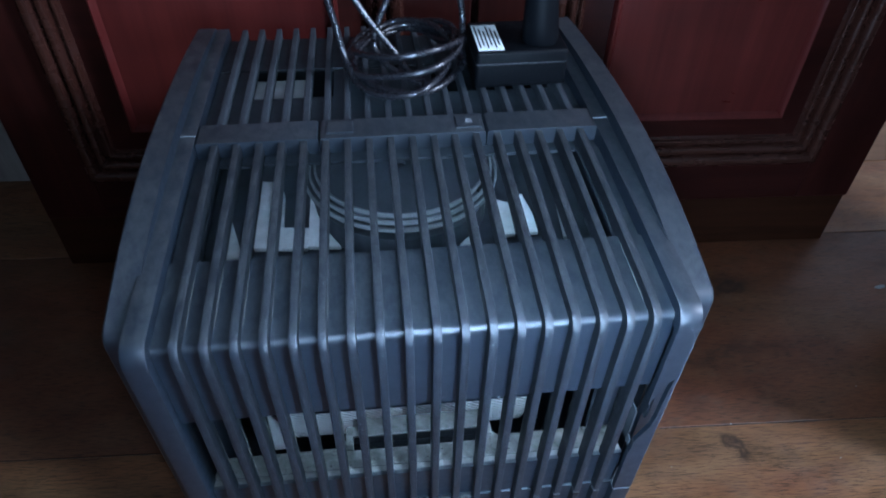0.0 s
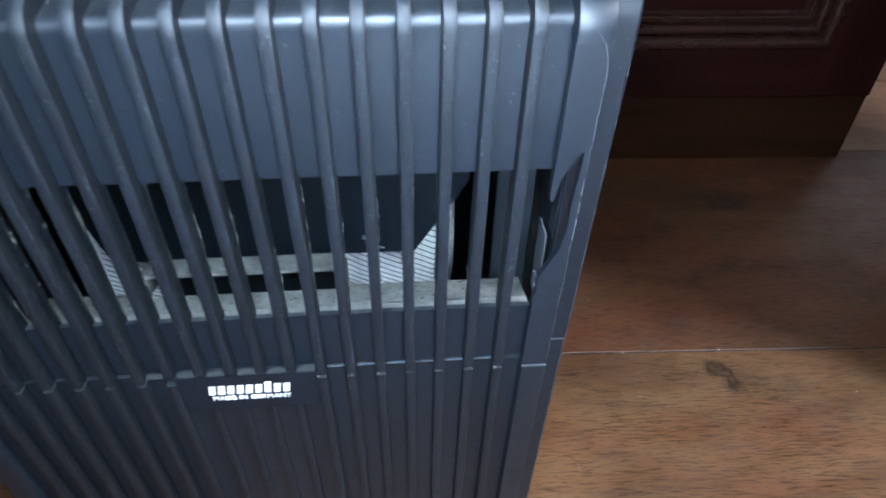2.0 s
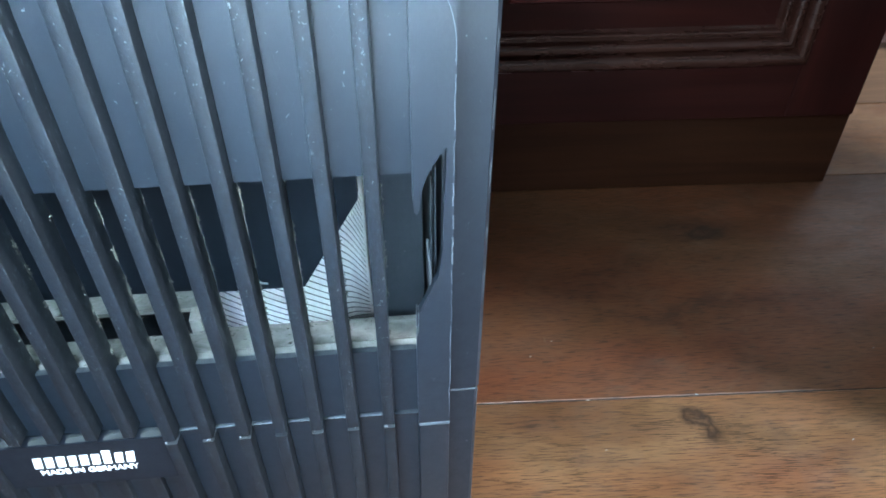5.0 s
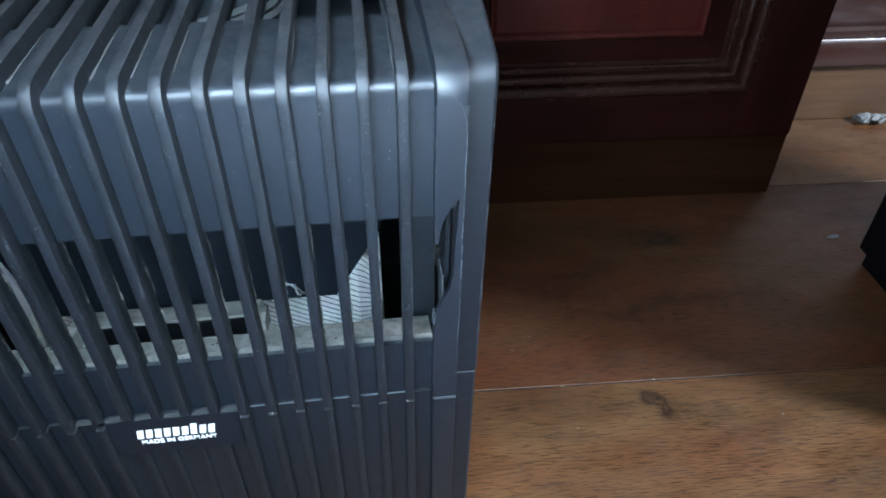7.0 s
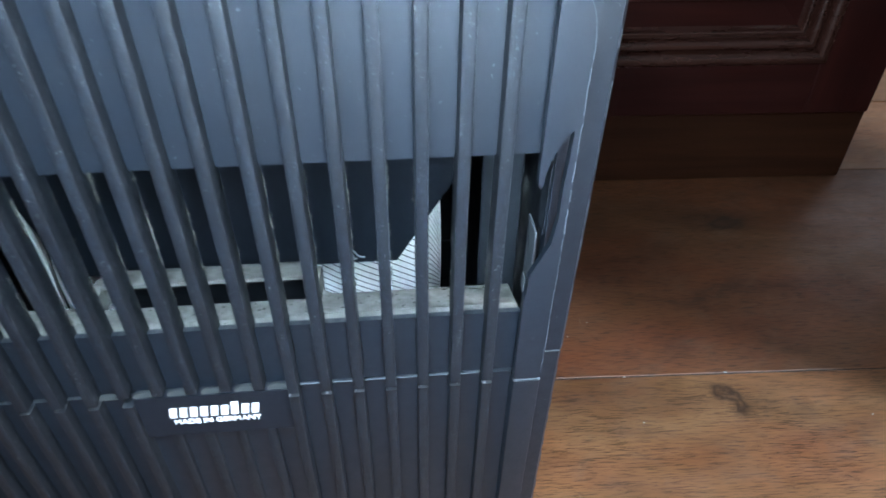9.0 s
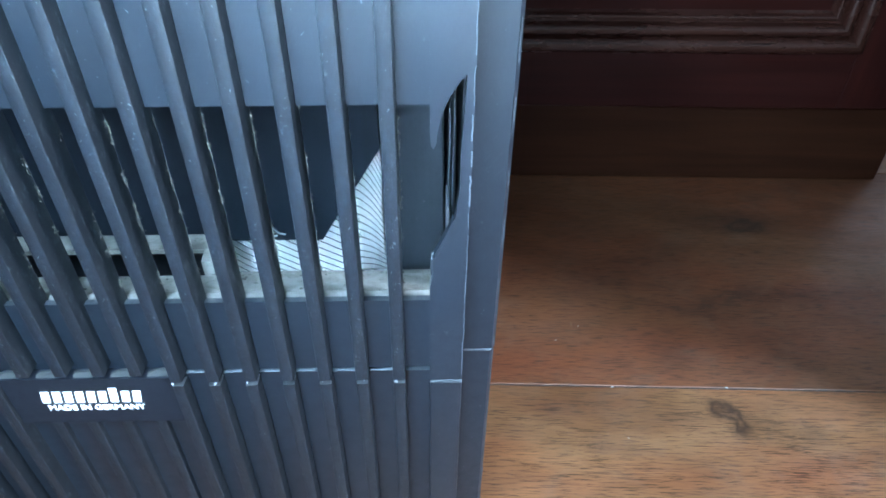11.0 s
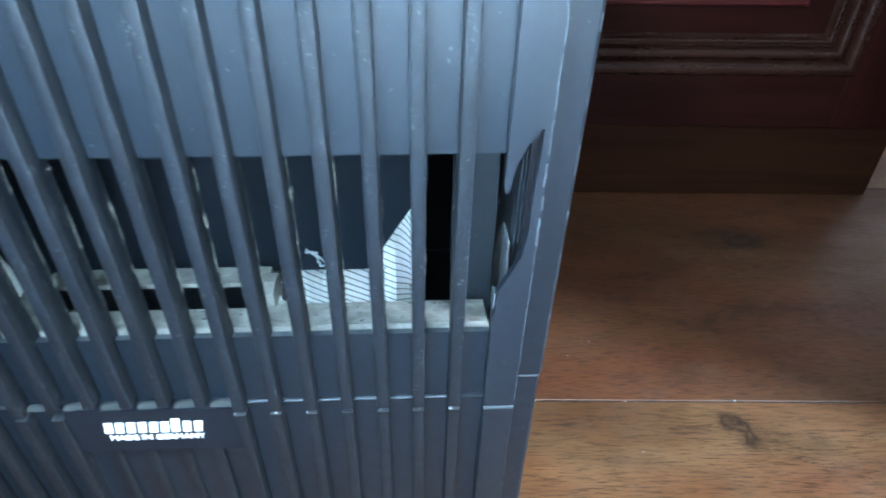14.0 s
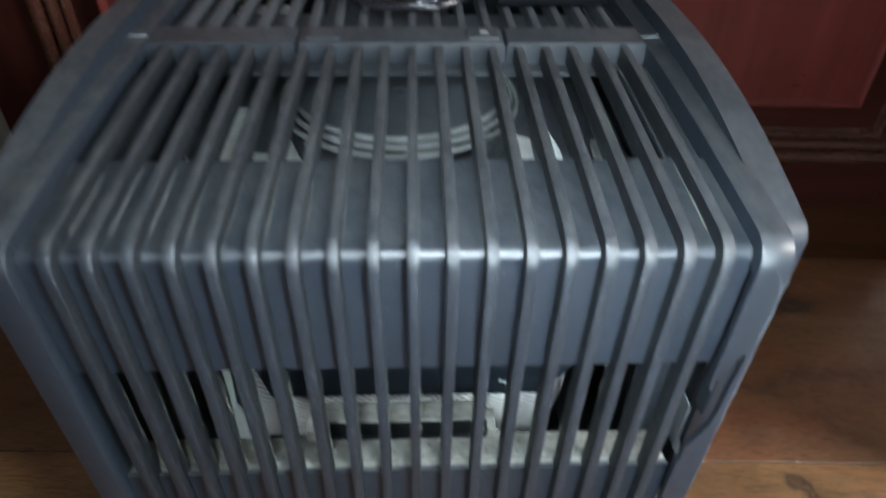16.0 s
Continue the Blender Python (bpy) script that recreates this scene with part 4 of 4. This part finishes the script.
def make_ledge():
    """Pale dust on the ledge above the name plate, between the ends of the short ribs."""
    rng = random.Random(6)
    xs = [x for x in rib_x() if abs(x) < 0.0362]
    for x in [xs[0] - PITCH] + xs:
        x0, x1 = x + 0.0029, x + PITCH - 0.0029
        top = [(x0 + (x1 - x0) * k / 6, 0.2113 + 0.0005 * math.sin(math.pi * k / 6) + rng.uniform(-0.0002, 0.0002)) for k in range(7)]
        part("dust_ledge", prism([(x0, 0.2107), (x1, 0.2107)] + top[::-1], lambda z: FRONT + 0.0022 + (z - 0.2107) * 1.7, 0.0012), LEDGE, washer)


def make_threads():
    """Pale lint that hangs at the lower edge of the cover."""
    rng = random.Random(33)
    for a, b in (((0.057, 0.0926, 0.233), (0.068, 0.0926, 0.2235)), ((0.060, 0.0926, 0.2320), (0.0640, 0.0926, 0.2235)), ((0.0575, 0.0926, 0.2325), (0.0625, 0.0926, 0.2310))):
        a, b = Vector(a), Vector(b)
        line = [a.lerp(b, k / 7) + 0.0010 * Vector((rng.uniform(-1, 1), rng.uniform(-0.6, 0.2), rng.uniform(-1, 1))) for k in range(8)]
        line[0].y = line[-1].y = 0.0926
        part("thread", tube(glide(line, 4), 0.00045, 6), LINT, washer, "pale lint thread on the dark cover")


def make_seam_lines():
    """Pale rubbed lines where hood and tank meet, and along the edge of the side panel."""
    spans = [(0.1345, 0.1464, FRONT - 0.0003, SEAM - 0.0004), (0.1470, 0.1590, FRONT + STEP - 0.0003, SEAM - 0.0003)]
    spans += [(x + 0.0030, x + PITCH - 0.0030, FRONT + DEEP - 0.0012, SEAM - 0.0004) for x in rib_x()[11:-1]]
    for x0, x1, y, z in spans:
        n = 9
        top = [(x0 + (x1 - x0) * k / n, z + 0.00036 + 0.00016 * math.sin(k * 2.3 + 900 * x0)) for k in range(n + 1)]
        low = [(x0 + (x1 - x0) * k / n, z + 0.00006 * math.sin(k * 1.7)) for k in range(n, -1, -1)]
        part("rubbed_line", prism(top + low, lambda q, y=y: y, 0.0010), RUBBED, washer)
    rng = random.Random(8)
    for z0, z1 in ((0.012, SEAM - 0.002), (SEAM + 0.002, 0.374)):
        z = z0
        while z < z1 - 0.004:
            run = min(rng.uniform(0.003, 0.016), z1 - z)
            n = max(3, int(run / 0.0025))
            line = [(0.1599 + rng.uniform(-0.0003, 0.0), FRONT + STEP + 0.0006 + rng.uniform(-0.0001, 0.0003), z + run * k / n) for k in range(n + 1)]
            smooth(part("worn_edge", tube(line, 0.00014, 5), RUBBED, washer), 60)
            z += run + rng.uniform(0.002, 0.014)


def make_rail_wear():
    """The rubbed pale edge of the broken rail, and the crack that runs from it over the upper corner."""
    rng = random.Random(52)
    face = FRONT - 0.0003
    z = SEAM + 0.004
    while z < 0.360:
        run = min(rng.uniform(0.004, 0.018), 0.362 - z)
        n = max(3, int(run / 0.002))
        line = [(0.1463 + rng.uniform(-0.0004, 0.0), face + rng.uniform(-0.0001, 0.0001), z + run * k / n) for k in range(n + 1)]
        thick = 0.00030 if 0.285 < z < 0.325 else 0.00015
        smooth(part("worn_edge", tube(line, thick, 5), RUBBED, washer), 60)
        z += run + rng.uniform(0.0005, 0.004)
    crack = [(0.1462, face, 0.3600), (0.1460, face, 0.3670), (0.1450, face, 0.3730), (0.1432, face, 0.3780), (0.1405, face, 0.3815)]
    smooth(part("crack", tube(glide(crack, 5), 0.00013, 5), RUBBED, washer, "pale hairline crack in the rail"), 60)


def make_seam_nicks():
    rng = random.Random(12)
    for x in rib_x()[7:]:
        if abs(x) > 0.0362 and rng.random() < 0.9:
            z = SEAM + rng.uniform(-0.0012, 0.0006)
            w, h = rng.uniform(0.0004, 0.0014), rng.uniform(0.0003, 0.0009)
            x0 = x + rng.uniform(-0.0022, 0.0008)
            part("nick", prism([(x0, z), (x0 + w, z + 0.0002), (x0 + w * 0.8, z + h), (x0 + 0.0001, z + h * 0.8)], lambda q: FRONT - 0.0002, 0.0012), CRUMB, washer)


def widen():
    """The housing gets a little wider towards its top: plates are stretched, ribs lean outwards."""
    done = set()
    for ob in washer.children_recursive:
        if ob.name.startswith("lettering"):
            continue
        if abs(ob.location.x) > 1e-6:
            pivot = Matrix.Translation((0, 0, SEAM))
            ob.matrix_basis = Matrix.Translation(ob.location) @ pivot @ Matrix.Rotation(WIDEN * ob.location.x, 4, "Y") @ pivot.inverted()
        elif ob.data.name not in done:
            done.add(ob.data.name)
            for v in ob.data.vertices:
                v.co.x *= 1 + WIDEN * (v.co.z - SEAM)


make_hood()
make_fluff()
make_tank()
make_rib_dust()
make_seam_lines()
make_seam_nicks()
make_rail_wear()
make_scuffs()
make_ledge()
widen()
make_inside()
make_threads()


# ---------------------------------------------------------------- power supply and cable on the top
def make_adapter():
    """Black power brick with a paper label; a plug stands on it."""
    brick = moved("power_adapter", "black plastic power adapter with a white label", "adapter", (0, 0, 0), "", "")
    brick.matrix_world = TURN @ pose(0.0935, 0.274, 0.3984, 0, 0, 1)
    bm = box(-0.0345, 0.0345, -0.026, 0.026, 0.0, 0.029, 0.0025, 3)
    body = smooth(part("body", bm, GLOSS, brick), 40)
    part("joint", box(-0.0347, 0.0347, -0.0262, 0.0262, 0.0188, 0.0194), INK, brick)
    lab = part("label", box(-0.0325, -0.0135, -0.0235, 0.0175, 0.0291, 0.0294), LABEL, body, "white paper rating label")
    for k in range(6):
        part("bar", box(-0.0310 + 0.0029 * k, -0.0297 + 0.0029 * k, -0.0200 + 0.004 * (k % 2), 0.015 - 0.004 * (k % 3), 0.0294, 0.0296), INK, lab)
    plug = part("plug", loft([[(0.0155 - 0.06 * (z - 0.03) + r * math.cos(a), -0.011 + 0.85 * r * math.sin(a), z) for a in [k * math.tau / 20 for k in range(20)]]
                              for r, z in ((0.0125, 0.0292), (0.0138, 0.032), (0.0130, 0.046), (0.0120, 0.062), (0.011, 0.070), (0.006, 0.078))]), GLOSS, brick)
    smooth(plug, 50)
    return brick


def make_cable():
    cord = thing("cable_coil", "black coiled power cable lying on the ribs", "cable")
    cord.matrix_world = TURN
    cx, cy, z = 0.010, 0.292, arch(0.29) + 0.0035
    rng = random.Random(4)
    knots = []
    for k in range(0, 58):
        a = k * math.tau / 11 + 0.4
        turn = k // 11
        rx, ry = 0.045 - 0.003 * (turn % 3) + rng.uniform(-0.002, 0.002), 0.058 - 0.005 * ((turn + 1) % 3) + rng.uniform(-0.003, 0.003)
        tilt = 0.010 * math.sin(a + turn * 0.7) * (0.3 + 0.25 * turn)
        knots.append((cx + 0.004 * math.sin(turn * 2.1) + rx * math.cos(a), cy + 0.005 * math.cos(turn * 1.7) + ry * math.sin(a), max(z, z + 0.0034 * turn + tilt)))
    smooth(part("coil", tube(glide(knots, 6), 0.0025), CABLE, cord), 60)
    for loop in (
        [(-0.030, 0.262, z + 0.004), (-0.036, 0.275, z + 0.014), (-0.041, 0.281, z + 0.036), (-0.046, 0.284, z + 0.060), (-0.046, 0.290, z + 0.090), (-0.026, 0.300, z + 0.108), (-0.004, 0.296, z + 0.092),
         (0.000, 0.286, z + 0.062), (-0.011, 0.281, z + 0.034), (-0.013, 0.277, z + 0.018), (0.000, 0.262, z + 0.008), (0.020, 0.246, z + 0.004)],
        [(-0.050, 0.300, z + 0.105), (-0.036, 0.290, z + 0.072), (-0.024, 0.284, z + 0.050), (-0.010, 0.280, z + 0.030), (0.004, 0.276, z + 0.012), (0.012, 0.264, z + 0.004), (0.026, 0.250, z + 0.002)],
        [(0.040, 0.270, z + 0.006), (0.053, 0.284, z + 0.016), (0.055, 0.296, z + 0.034), (0.050, 0.296, z + 0.060), (0.044, 0.292, z + 0.088), (0.030, 0.290, z + 0.110)],
    ):
        smooth(part("loop", tube(glide(loop, 8), 0.0025), CABLE, cord), 60)


make_adapter()
make_cable()


# ---------------------------------------------------------------- small things on the floor
def make_lint():
    rng = random.Random(9)
    bm = bmesh.new()
    for k in range(26):
        r = rng.uniform(0.003, 0.008)
        mat = Matrix.Translation((rng.uniform(-0.02, 0.022), rng.uniform(-0.010, 0.010), r * 0.8 + rng.uniform(0, 0.006))) @ Matrix.Diagonal((1.5, 1.0, 0.8, 1))
        bmesh.ops.create_icosphere(bm, subdivisions=1, radius=r, matrix=mat)
    for v in bm.verts:
        v.co += 0.0025 * Vector((rng.uniform(-1, 1), rng.uniform(-1, 1), rng.uniform(-0.4, 1)))
        v.co.z = max(v.co.z, 0.0)
    ob = part("lint_ball", bm, LINT)
    tagged(ob, "pale grey ball of lint on the floor", "lint")
    ob.location = (0.848, 0.668, 0.0)


make_lint()


def make_crumbs():
    rng = random.Random(5)
    spots = ((0.637, 0.396, 0.005), (0.352, 0.198, 0.0009), (0.264, 0.1965, 0.0008), (0.246, 0.262, 0.0006), (0.225, 0.245, 0.0006), (0.268, 0.150, 0.0006),
             (0.455, 0.150, 0.0008), (0.40, 0.05, 0.0007), (0.52, 0.24, 0.0007))
    for x, y, r in spots:
        bm = bmesh.new()
        bmesh.ops.create_icosphere(bm, subdivisions=2, radius=r, matrix=Matrix.Rotation(rng.uniform(-0.5, 0.5), 4, "Z") @ Matrix.Diagonal((1.6, 0.6, min(0.5, 0.0012 / r), 1)))
        for v in bm.verts:
            v.co *= rng.uniform(0.75, 1.2)
        low = min(v.co.z for v in bm.verts)
        ob = part("crumb", bm, LINT)
        ob.location = (x, y, -low)
        tagged(ob, "tiny pale crumb lying on the wooden floor", "crumb", "crumbs on the floor")


make_crumbs()
